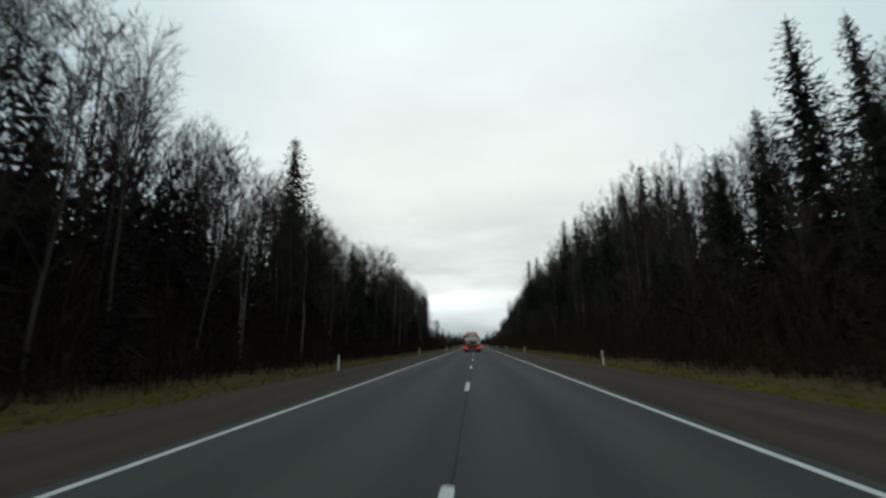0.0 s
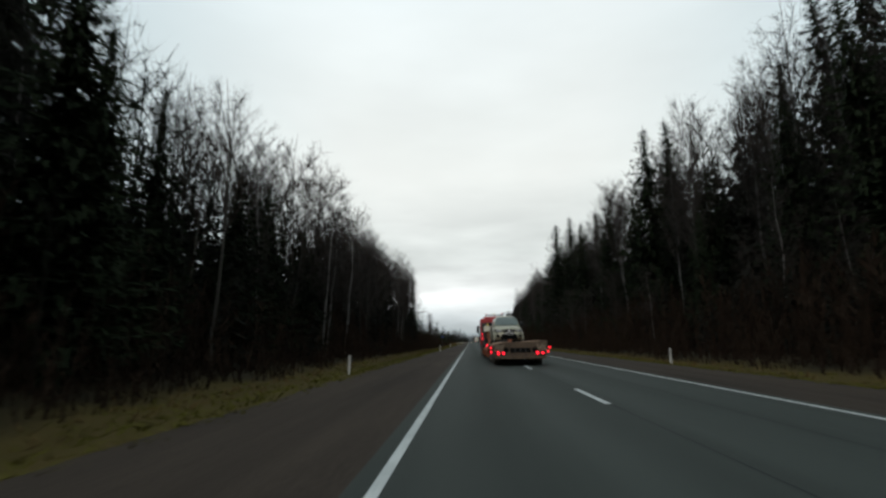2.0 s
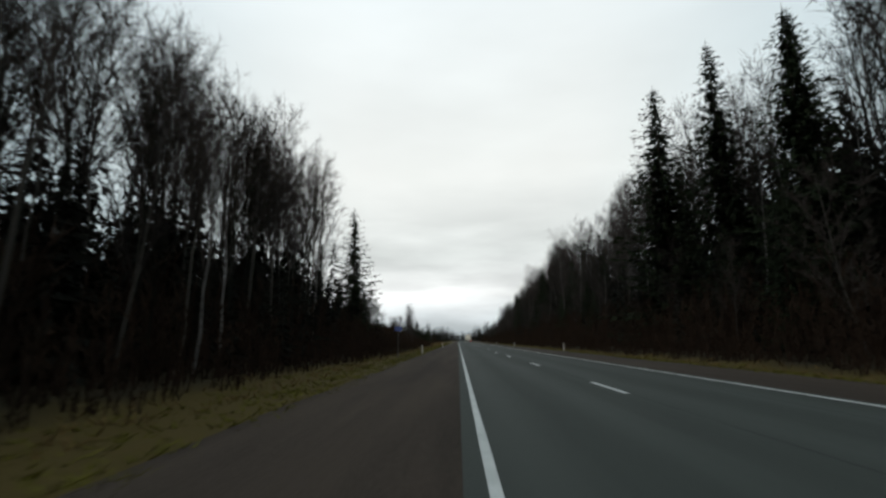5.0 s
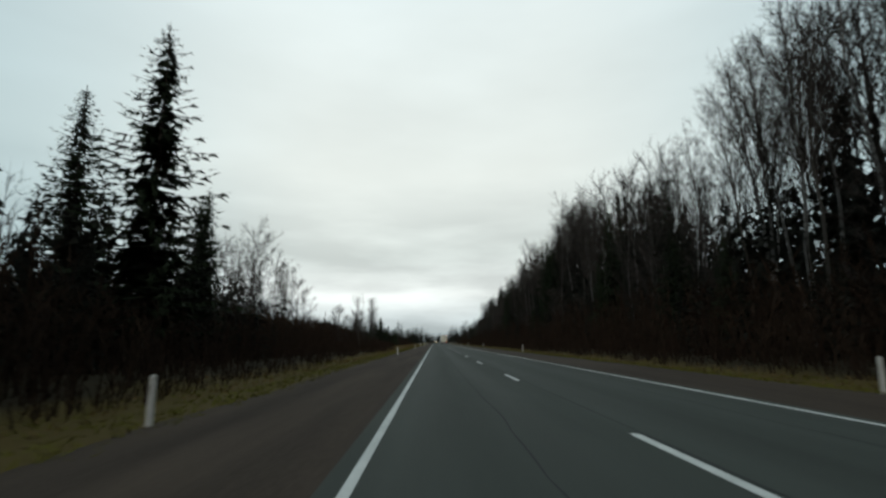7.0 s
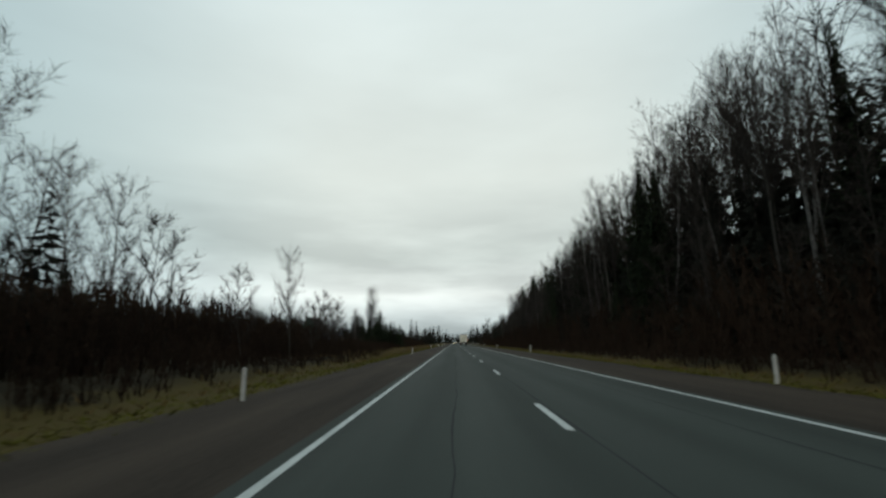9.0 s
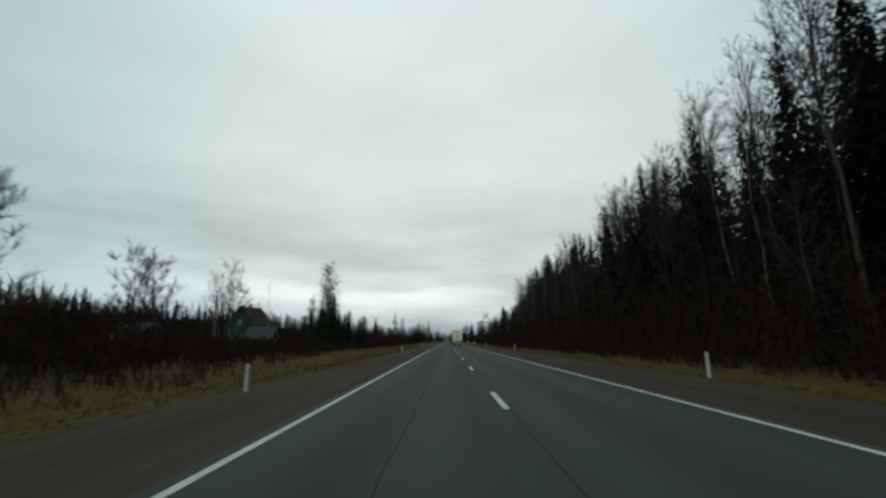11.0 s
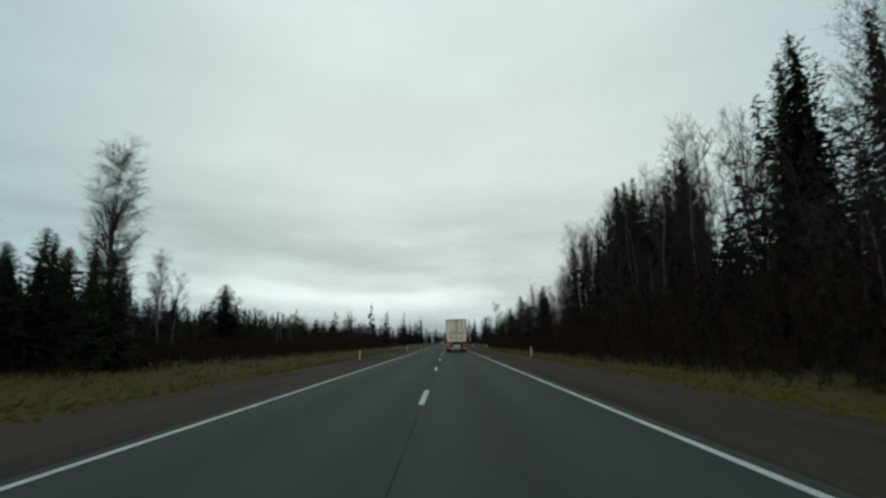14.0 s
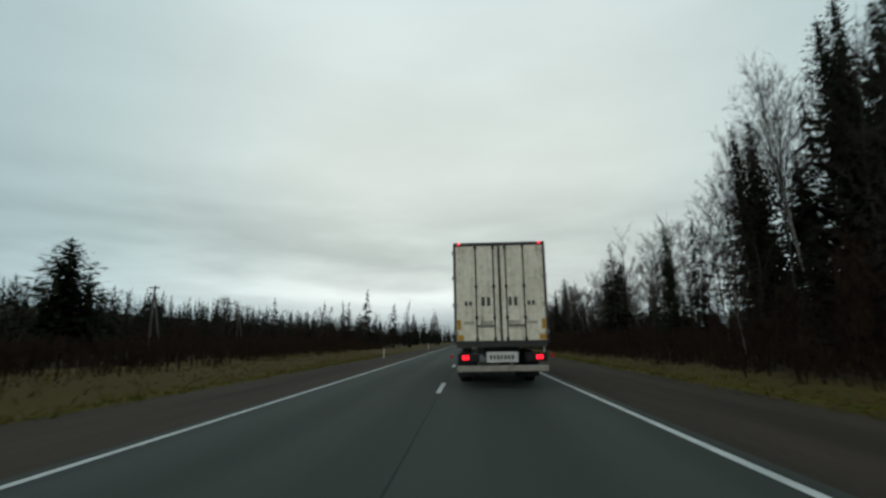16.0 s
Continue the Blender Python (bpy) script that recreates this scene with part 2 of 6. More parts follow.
def tube(bm, p, q, r0, r1, n=8):
    p, q = Vector(p), Vector(q)
    m = (q - p).to_track_quat("Z", "Y").to_matrix()
    a = [bm.verts.new(p + m @ Vector((r0 * math.cos(2 * math.pi * i / n), r0 * math.sin(2 * math.pi * i / n), 0))) for i in range(n)]
    b = [bm.verts.new(q + m @ Vector((r1 * math.cos(2 * math.pi * i / n), r1 * math.sin(2 * math.pi * i / n), 0))) for i in range(n)]
    for i in range(n):
        bm.faces.new((a[i], a[(i + 1) % n], b[(i + 1) % n], b[i]))
    bm.faces.new(a[::-1])
    bm.faces.new(b)
    return bm


def thing(name, m, label, category, group="", kind=""):
    ob = new(name)
    ob.matrix_basis = m
    return tagged(ob, label, category, group, kind)


# ---- ground, road, shoulders, markings ----
LINE = 3.6
Y0, Y1 = -70.0, 700.0


def ground_height(x, y):
    a = abs(x)
    side = 1 if x > 0 else -1
    knots = ((0, -0.25), (6.6, -0.25), (7.6, -0.10), (8.8, -0.22), (10.6, -0.50), (12.6, -0.42), (15.0, -0.05), (24.0, 0.25), (60.0, 0.8), (200.0, 2.0), (3000.0, 6.0))
    for (u, p), (v, q) in zip(knots, knots[1:]):
        if a <= v:
            z = p + (q - p) * (a - u) / (v - u)
            break
    else:
        z = 6.0
    if a > 8:
        z += 0.16 * noise.noise(Vector((x * 0.35, y * 0.22, side))) * min(1, (a - 8) / 3)
    if x < -60 and y > 120:
        k = min(1.0, (a - 60) / 220) * min(1.0, (y - 120) / 80)
        z += 24.0 * k * k * (3 - 2 * k)
    if a > 20:
        z += 0.5 * noise.noise(Vector((x * 0.05, y * 0.04, 7.0)))
    return z


def build_ground():
    half = [0, 6.6, 7.2, 7.6, 8.2, 8.8, 9.5, 10.2, 11, 12, 13, 14, 16, 19, 24, 32, 45, 70, 120, 250, 700, 2500]
    xs = [-v for v in half[:0:-1]] + half
    ys = [-900, -300, -120] + [Y0 + 3.0 * i for i in range(187)] + [520 + 20 * i for i in range(10)] + [760, 900, 1300, 2000, 3500]
    verts = [(x, y, ground_height(x, y)) for y in ys for x in xs]
    w = len(xs)
    faces = [(j * w + i, j * w + i + 1, (j + 1) * w + i + 1, (j + 1) * w + i) for j in range(len(ys) - 1) for i in range(w - 1)]
    ob = new("ground", flat_mesh("ground", verts, faces, EARTH))
    for p in ob.data.polygons:
        p.use_smooth = True
    tagged(ob, "dark earth verge and forest floor beside the highway", "ground", kind="structure")


def strip(name, x0, x1, mat, label, z0, z1, dz=0.0, rough=0.0, category="road"):
    """A long slab along the road, with a ragged outer edge where rough is given."""
    bm = bmesh.new()
    n = 257
    rows = []
    for i in range(n):
        y = Y0 + (Y1 - Y0) * i / (n - 1)
        j = rough * noise.noise(Vector((y * 0.4, x1, 0)))
        top = z0 + dz
        rows.append([bm.verts.new(p) for p in ((x0, y, top - 0.3), (x0, y, top), (x1 + j, y, z1 + dz), (x1 + j, y, z1 - 0.3))])
    for a, b in zip(rows, rows[1:]):
        for i in range(3):
            bm.faces.new((a[i], a[i + 1], b[i + 1], b[i]))
    bmesh.ops.recalc_face_normals(bm, faces=bm.faces[:])
    me = bpy.data.meshes.new(name)
    bm.to_mesh(me)
    bm.free()
    me.materials.append(mat)
    return tagged(new(name, me), label, category, kind="structure")


build_ground()
road = strip("road", -3.88, 3.88, ASPHALT, "damp dark grey asphalt two-lane highway with faint wheel tracks", 0.0, 0.0)
strip("road_shoulder", 3.88, 7.7, GRAVEL, "brown gravel shoulder of the highway", -0.015, -0.09, rough=0.35, category="shoulder")
strip("road_shoulder", -3.88, -7.7, GRAVEL, "brown gravel shoulder of the highway", -0.015, -0.09, rough=0.35, category="shoulder")


def build_markings():
    top = thing("road_marking", pose(0, 0, 0), "white painted edge lines and broken centre line, slightly worn", "road marking", kind="structure")
    for x in (-LINE, LINE):
        bm = bmesh.new()
        prev = None
        for i in range(386):
            y = Y0 + 2.0 * i
            w = 0.058 + 0.008 * noise.noise(Vector((y * 0.9, x, 0)))
            cur = [bm.verts.new((x - w, y, 0.005)), bm.verts.new((x + w, y, 0.005))]
            if prev:
                bm.faces.new((prev[0], prev[1], cur[1], cur[0]))
            prev = cur
        part("edge_line", bm, PAINT, top)
    bm = bmesh.new()
    outline = [(-0.05, -2.95), (-0.065, -2.9), (-0.065, -0.1), (-0.05, 0.0), (0.055, -0.02), (0.065, -0.1), (0.06, -2.9), (0.05, -3.0)]
    vs = [bm.verts.new((a, b, 0.0)) for a, b in outline]
    bm.faces.new(vs[::-1])
    lid = bmesh.ops.extrude_face_region(bm, geom=bm.faces[:])
    bmesh.ops.translate(bm, verts=[v for v in lid["geom"] if isinstance(v, bmesh.types.BMVert)], vec=(0, 0, 0.006))
    bmesh.ops.recalc_face_normals(bm, faces=bm.faces[:])
    first = part("centre_dash", bm, PAINT, top)
    for i in range(-4, 42):
        ob = first if i == -4 else first.copy()
        if i != -4:
            scene.collection.objects.link(ob)
        ob.location = (-0.10 if 12 <= i <= 17 else 0.0, 12.0 * i, 0)


build_markings()


def build_seams():
    """Dark sealed seams that wander along the lanes."""
    for x, a, b, wander, width in ((0.03, -60, 640, 0.012, 0.010), (1.9, 0, 60, 0.12, 0.012), (2.4, 90, 230, 0.12, 0.010), (-1.75, 150, 300, 0.1, 0.008)):
        bm = bmesh.new()
        prev = None
        y = a
        while y < b:
            c = x + wander * (noise.noise(Vector((y * 0.08, x, 3))) + 0.8 * noise.noise(Vector((y * 0.6, x, 9))))
            w = width + 0.02 * abs(noise.noise(Vector((y * 0.3, x, 5))))
            cur = [bm.verts.new((c - w, y, 0.003)), bm.verts.new((c + w, y, 0.003))]
            if prev:
                bm.faces.new((prev[0], prev[1], cur[1], cur[0]))
            prev = cur
            y += 0.8
        ob = part("tar_seam", bm, PATCH, None)
        tagged(ob, "dark tar seam sealed along the asphalt lane", "road seam", kind="structure")


build_seams()

# ---- trees: a few meshes of each kind, each tree a thing with trunk and crown ----


class Bits:
    """Collects loose triangles and tapered limbs."""

    def __init__(self):
        self.v, self.f = [], []

    def blade(self, p, d, width, rng):
        s = d.cross(Vector((rng.uniform(-1, 1), rng.uniform(-1, 1), rng.uniform(-1, 1))))
        if s.length < 1e-6:
            return
        s = s.normalized() * width * 0.5
        n = len(self.v)
        self.v += [p - s, p + s, p + d]
        self.f.append((n, n + 1, n + 2))

    def leaf(self, p, d, s):
        n = len(self.v)
        self.v += [p, p + d * 0.45 + s, p + d, p + d * 0.45 - s]
        self.f.append((n, n + 1, n + 2, n + 3))

    def limb(self, points, radii, sides=5):
        n = len(self.v)
        for i, (p, r) in enumerate(zip(points, radii)):
            d = (points[min(i + 1, len(points) - 1)] - points[max(i - 1, 0)]).normalized()
            a = d.orthogonal().normalized()
            b = d.cross(a)
            for k in range(sides):
                w = 2 * math.pi * k / sides
                self.v.append(p + a * (r * math.cos(w)) + b * (r * math.sin(w)))
        for i in range(len(points) - 1):
            for k in range(sides):
                q = (k + 1) % sides
                self.f.append((n + i * sides + k, n + i * sides + q, n + (i + 1) * sides + q, n + (i + 1) * sides + k))

    def mesh(self, name, mat):
        return flat_mesh(name, [tuple(p) for p in self.v], self.f, mat)


def trunk_line(rng, h, wander, steps=9):
    pts, x, y = [], 0.0, 0.0
    for i in range(steps):
        pts.append(Vector((x, y, h * i / (steps - 1))))
        x += rng.uniform(-wander, wander)
        y += rng.uniform(-wander, wander)
    return pts


def along(pts, t):
    f = min(max(t, 0.0), 0.9999) * (len(pts) - 1)
    i = int(f)
    return pts[i].lerp(pts[i + 1], f - i)


def spruce_meshes(seed, h, spread, gap, low=0.08):
    """A dark conifer: whorls of sagging boughs with upturned tips, each a spine hung with narrow sprays."""
    rng = random.Random(seed)
    line = trunk_line(rng, h, 0.06)
    t = Bits()
    t.limb(line, [0.0105 * h * (1 - 0.96 * i / 8) for i in range(9)], 7)
    c = Bits()
    big = (h / 24) ** 0.5
    wave = [rng.uniform(0.8, 1.15) for i in range(12)]
    z = low * h
    while z < h * 0.985:
        f = z / h
        reach = spread * h * min((1 - f) ** 0.78, 0.6 + 2.0 * f) * wave[int(f * 11.9)] + 0.06
        turn = rng.uniform(0, 6.28)
        count = 7 if f < 0.55 else 6
        for b in range(count):
            if rng.random() < gap:
                continue
            az = turn + 6.283 * b / count + rng.uniform(-0.4, 0.4)
            r = reach * rng.uniform(0.6, 1.15)
            out = Vector((math.cos(az), math.sin(az), 0))
            side = Vector((-out.y, out.x, 0))
            base = along(line, f)
            sag = rng.uniform(0.35, 0.75) * (1.0 - 0.85 * f)
            rise = 0.35 * f
            k = min(1.0, 0.3 + 2.0 * (1 - f)) * big
            steps = max(2, int(r / (0.72 * big)))
            last = base
            for s in range(1, steps + 1):
                u = s / steps
                p = base + out * (r * u) + Vector((0, 0, r * (rise * u - sag * u + 0.62 * sag * u * u)))
                c.blade(last, p - last + out * 0.15, (0.10 + 0.10 * (1 - u)) * k, rng)
                w = 0.2 + 0.55 * (1 - u) * min(1.0, r / 2.0)
                for sg in (-1, 1):
                    d = (side * (sg * w * rng.uniform(0.7, 1.35)) + out * (0.30 + 0.2 * u) + Vector((0, 0, -rng.uniform(0.08, 0.42)))) * k
                    q = last.lerp(p, rng.random())
                    n = len(c.v)
                    v = (out * 0.17 + Vector((0, 0, rng.uniform(-0.15, 0.15)))) * k
                    c.v += [q - v, q + v, q + d]
                    c.f.append((n, n + 1, n + 2))
                if rng.random() < 0.75:
                    q = last.lerp(p, rng.random())
                    n = len(c.v)
                    v = side * (0.16 * k)
                    c.v += [q - v, q + v, q + Vector((rng.uniform(-0.1, 0.1), rng.uniform(-0.1, 0.1), -rng.uniform(0.35, 0.85) * k)) + out * (0.15 * k)]
                    c.f.append((n, n + 1, n + 2))
                last = p
            c.blade(last, (out * 0.5 + Vector((0, 0, 0.16))) * k, 0.12 * k, rng)
        for b in range(5):
            az = rng.uniform(0, 6.28)
            out = Vector((math.cos(az), math.sin(az), 0))
            q = along(line, f)
            c.leaf(q + out * reach * 0.05 + Vector((0, 0, 0.1 * reach)), out * reach * rng.uniform(0.3, 0.55) + Vector((0, 0, -rng.uniform(0.15, 0.5) * min(1.6, reach))), Vector((-out.y, out.x, 0)) * (0.02 + 0.15 * reach))
        z += (0.34 + 0.26 * (1 - f)) * rng.uniform(0.75, 1.25) * big * (1.0 if h > 20 else 0.8)
    top = along(line, 0.97)
    for k in range(5):
        c.blade(top, Vector((rng.uniform(-0.05, 0.05), rng.uniform(-0.05, 0.05), h * 0.04)), 0.07, rng)
    return t.mesh("spruce_trunk", SPRUCE_BARK), c.mesh("spruce_crown", SPRUCE_LEAF)


def bare_meshes(seed, h, bark, start, spread, lift, twigs, droop=0.0):
    """A leafless broadleaf: limbs rise steeply and bend out to a domed crown, set with branches and a haze of fine twigs."""
    rng = random.Random(seed)
    line = trunk_line(rng, h, 0.012 * h)
    t = Bits()
    t.limb(line, [0.0062 * h * (1 - 0.93 * i / 8) for i in range(9)], 7)
    c = Bits()
    big = (h / 18) ** 0.6
    limbs = int((16 + h * 0.6) * (1.7 if droop > 0.2 else 1.0))
    mid, high = (start + 0.98) / 2 * h, (0.98 - start) / 2 * h
    for i in range(limbs):
        az = i * 2.39996 + rng.uniform(-0.4, 0.4)
        up = -0.7 + 1.68 * ((i + rng.random()) / limbs) ** 0.72
        wide = max(0.2, 1 - min(0.98, abs(up)) ** 2.6) ** 0.5 * rng.uniform(0.7, 1.08)
        out = Vector((math.cos(az), math.sin(az), 0))
        tip_r = spread * h * wide
        tip_z = mid + high * up * rng.uniform(0.9, 1.03)
        base_z = max(start * h * 0.8, tip_z - tip_r * lift * rng.uniform(0.9, 1.5) - 0.05 * h)
        base = along(line, base_z / h)
        tip = Vector((base.x + out.x * tip_r, base.y + out.y * tip_r, tip_z))
        tip = base.lerp(tip, 0.9)
        bend = base.lerp(tip, 0.42) + Vector((rng.uniform(-0.3, 0.3), rng.uniform(-0.3, 0.3), 0.12 * (tip_z - base_z)))
        pts = []
        for q in range(5):
            u = q / 4
            pts.append(base * ((1 - u) ** 2) + bend * (2 * u * (1 - u)) + tip * (u * u) + Vector((rng.uniform(-0.12, 0.12), rng.uniform(-0.12, 0.12), 0)) * (q > 0))
        ln = (tip - base).length
        r = 0.0010 * h * (0.5 + ln / (0.4 * h)) + 0.005
        c.limb(pts, [r * 1.25, r * 0.95, r * 0.66, r * 0.42, 0.006], 3)
        d = (tip - bend).normalized()
        for b in range(int(6 + ln * 0.7)):
            u = rng.uniform(0.22, 1.0)
            q = along(pts, u)
            bl = rng.uniform(0.5, 1.0) * 1.3 * big * (1.2 - 0.35 * u)
            bd = (d * 0.55 + out * 0.15 + Vector((rng.uniform(-0.8, 0.8), rng.uniform(-0.8, 0.8), rng.uniform(-0.1, 0.9) - droop))).normalized() * bl
            c.blade(q, bd, 0.030, rng)
            for w in range(twigs):
                v = rng.uniform(0.05, 1.0)
                td = (bd.normalized() * 0.7 + Vector((rng.uniform(-0.9, 0.9), rng.uniform(-0.9, 0.9), rng.uniform(-0.35, 0.85) - droop * 1.6))).normalized() * rng.uniform(0.4, 1.0) * big
                c.blade(q + bd * v, td, 0.025 if h > 20 else 0.017 if twigs > 15 else 0.029, rng)
    return t.mesh("bare_trunk", bark), c.mesh("bare_crown", TWIG)


def tree(name, meshes, label, category, group):
    top = new(name)
    for n, me in zip(("trunk", "crown"), meshes):
        ob = new(n, me)
        ob.parent = top
    return tagged(top, label, category, group)


SPRUCES = [spruce_meshes(11 + i, h, s, g, lo) for i, (h, s, g, lo) in enumerate(
    ((30, 0.235, 0.05, 0.06), (31, 0.185, 0.07, 0.08), (16, 0.23, 0.04, 0.04), (28, 0.225, 0.32, 0.12), (10, 0.30, 0.03, 0.02)))]
SPRUCE_H = (30, 31, 16, 28, 10)
BARES = [bare_meshes(31 + i, h, bk, st, sp, li, tw, dr) for i, (h, bk, st, sp, li, tw, dr) in enumerate(
    ((28, BIRCH_BARK, 0.34, 0.115, 1.7, 7, 0.14), (28, ASPEN_BARK, 0.56, 0.125, 1.5, 8, 0.0), (18, BIRCH_BARK, 0.30, 0.17, 1.4, 8, 0.08),
     (18, ASPEN_BARK, 0.30, 0.20, 1.3, 8, 0.0), (29, BIRCH_BARK, 0.50, 0.095, 2.0, 7, 0.06), (9, ASPEN_BARK, 0.14, 0.24, 1.1, 10, 0.0), (18, BIRCH_BARK, 0.22, 0.10, 1.8, 18, 0.26)))]
BARE_H = (28, 28, 18, 18, 29, 9, 18)
LABELS = {"spruce_tree": "tall dark green spruce with drooping boughs at the forest edge",
          "birch_tree": "leafless birch with pale trunk and fine hanging twigs",
          "aspen_tree": "leafless grey-barked tree with a wide bare crown"}


def plant(kind, x, y, h, variant, rng, wide=1.0):
    """One tree of the given height, standing on the ground."""
    meshes, full = (SPRUCES[variant], SPRUCE_H[variant]) if kind == "spruce" else (BARES[variant], BARE_H[variant])
    name = "spruce_tree" if kind == "spruce" else ("birch_tree" if variant in (0, 2, 4, 6) else "aspen_tree")
    top = tree(name, meshes, LABELS[name], "tree", {"spruce_tree": "spruces of the forest", "birch_tree": "birches of the forest", "aspen_tree": "bare trees of the forest"}[name])
    s = h / full
    w = s * rng.uniform(0.88, 1.15) * wide
    lean = 1.5 if kind == "spruce" else 3.5
    m = pose(x, y, ground_height(x, y) - 0.12, rng.uniform(-lean, lean), rng.uniform(-lean, lean), rng.uniform(0, 360))
    top.matrix_basis = m @ Matrix.Diagonal((w, w, s, 1))
    return top


# trees that stand out: kind, x, y, height, variant, and a broader crown for some
MARKED = [
    # the left edge and the end of the wood there
    ("spruce", -29.5, 57.6, 36.0, 0, 1.15), ("spruce", -17.5, 63.0, 13.0, 2), ("spruce", -18.5, 70.0, 14.0, 2), ("spruce", -17.5, 76.0, 12.5, 2),
    ("bare", -21.0, 81.0, 23.5, 3, 1.2), ("bare", -21.0, 88.0, 24.0, 3, 1.2), ("bare", -22.0, 93.0, 24.2, 3, 1.2), ("bare", -20.0, 97.0, 21.0, 3), ("spruce", -19.3, 176.8, 21.9, 3, 1.25), ("spruce", -34.9, 190.9, 24.8, 0, 1.15), ("spruce", -21.0, 186.0, 13.0, 2),
    ("spruce", -38.0, 221.0, 25.0, 0), ("spruce", -46.0, 226.0, 22.0, 1), ("spruce", -52.0, 230.0, 26.0, 0), ("spruce", -43.0, 216.0, 16.0, 2), ("spruce", -36.0, 213.0, 13.0, 2),
    # the right edge
    ("spruce", 27.5, 20.5, 27.5, 0), ("spruce", 31.5, 19.0, 27.0, 1), ("bare", 26.3, 79.1, 34.6, 0), ("spruce", 34.2, 74.4, 35.6, 0), ("spruce", 31.2, 76.5, 33.0, 1), ("spruce", 34.0, 87.5, 33.1, 0),
    ("spruce", 22.7, 101.3, 31.8, 0), ("spruce", 26.8, 100.5, 32.3, 1), ("spruce", 23.0, 151.9, 31.4, 1), ("spruce", 21.0, 161.0, 32.0, 0), ("spruce", 25.5, 166.0, 25.0, 1), ("bare", 24.5, 174.0, 30.0, 4, 1.1), ("bare", 26.8, 178.0, 31.5, 0), ("bare", 23.2, 181.5, 28.0, 4, 1.1),
    ("bare", 27.8, 190.9, 31.1, 4), ("bare", 30.0, 193.5, 31.5, 4), ("bare", 36.0, 195.7, 35.7, 0), ("bare", 33.0, 190.0, 33.0, 4), ("bare", 37.8, 226.9, 33.9, 0), ("bare", 35.1, 225.0, 33.5, 4),
    ("bare", 31.0, 262.5, 38.0, 0), ("bare", 29.0, 258.0, 34.0, 4), ("spruce", 30.9, 273.5, 31.7, 0), ("bare", 37.2, 345.5, 31.0, 1), ("bare", 29.2, 321.0, 29.5, 0, 1.2), ("bare", 30.5, 318.0, 28.5, 1, 1.2), ("spruce", 44.4, 354.7, 34.4, 0), ("spruce", 48.9, 346.6, 41.0, 1),
    ("spruce", 28.0, 344.0, 25.0, 0), ("spruce", 31.0, 349.0, 26.0, 1), ("bare", 32.9, 369.9, 31.6, 4), ("bare", 42.4, 367.2, 32.2, 0), ("spruce", 36.9, 379.2, 28.4, 1), ("spruce", 29.7, 382.6, 26.4, 0),
    ("spruce", 26.5, 384.5, 22.0, 1), ("spruce", 31.5, 388.0, 26.0, 1), ("spruce", 33.6, 396.3, 29.4, 0), ("spruce", 36.5, 400.0, 28.0, 1), ("spruce", 28.5, 396.5, 17.0, 2), ("spruce", 32.6, 408.0, 22.0, 1), ("bare", 30.0, 404.0, 24.0, 4),
    ("bare", 28.5, 423.0, 18.8, 3), ("bare", 26.0, 412.0, 15.0, 3),
    # the open land on the left
    ("bare", -16.3, 236.2, 10.6, 3), ("bare", -29.0, 217.0, 20.0, 3), ("bare", -32.5, 227.5, 17.0, 3), ("bare", -28.0, 228.5, 15.0, 3), ("bare", -25.5, 221.7, 14.0, 2), ("bare", -27.0, 231.5, 13.0, 5), ("bare", -32.0, 221.0, 18.0, 2),
    ("bare", -18.8, 232.1, 8.3, 5), ("bare", -20.0, 258.0, 9.0, 5), ("bare", -26.0, 262.0, 9.5, 3), ("bare", -20.0, 268.0, 8.0, 5), ("bare", -22.0, 274.0, 8.5, 5), ("bare", -19.0, 280.0, 7.0, 5), ("bare", -26.0, 278.0, 9.0, 3), ("bare", -18.0, 249.0, 6.5, 5), ("bare", -24.0, 213.0, 14.0, 3), ("bare", -25.5, 209.0, 15.0, 2), ("bare", -27.0, 206.0, 15.0, 3),
    ("bare", -28.2, 350.9, 20.6, 6, 1.3), ("bare", -29.3, 352.2, 15.0, 6, 1.2), ("spruce", -23.4, 331.8, 10.6, 4, 1.3), ("spruce", -26.3, 346.7, 9.5, 4), ("spruce", -28.5, 345.0, 9.5, 2), ("spruce", -17.8, 336.7, 6.8, 4), ("spruce", -20.5, 335.0, 7.5, 4),
    ("spruce", -24.0, 341.0, 7.5, 4), ("spruce", -22.0, 338.5, 7.0, 4), ("spruce", -25.8, 338.5, 7.2, 4), ("spruce", -19.4, 339.5, 6.4, 4), ("spruce", -28.0, 341.0, 7.0, 4), ("spruce", -30.5, 343.0, 8.5, 4), ("bare", -39.3, 376.7, 14.8, 6), ("bare", -38.0, 378.0, 12.0, 2),
    ("spruce", -45.0, 408.0, 13.4, 4, 1.85), ("spruce", -43.2, 409.5, 9.5, 4), ("spruce", -41.0, 420.0, 6.0, 4), ("bare", -52.0, 405.0, 9.0, 5), ("bare", -50.0, 372.0, 10.0, 3), ("bare", -84.0, 450.0, 18.5, 3),
    ("bare", -27.0, 297.0, 11.8, 2), ("bare", -30.0, 299.5, 10.8, 2), ("bare", -38.0, 432.0, 9.0, 5), ("bare", -30.0, 455.0, 9.0, 3), ("bare", -24.0, 470.0, 8.0, 5),
]
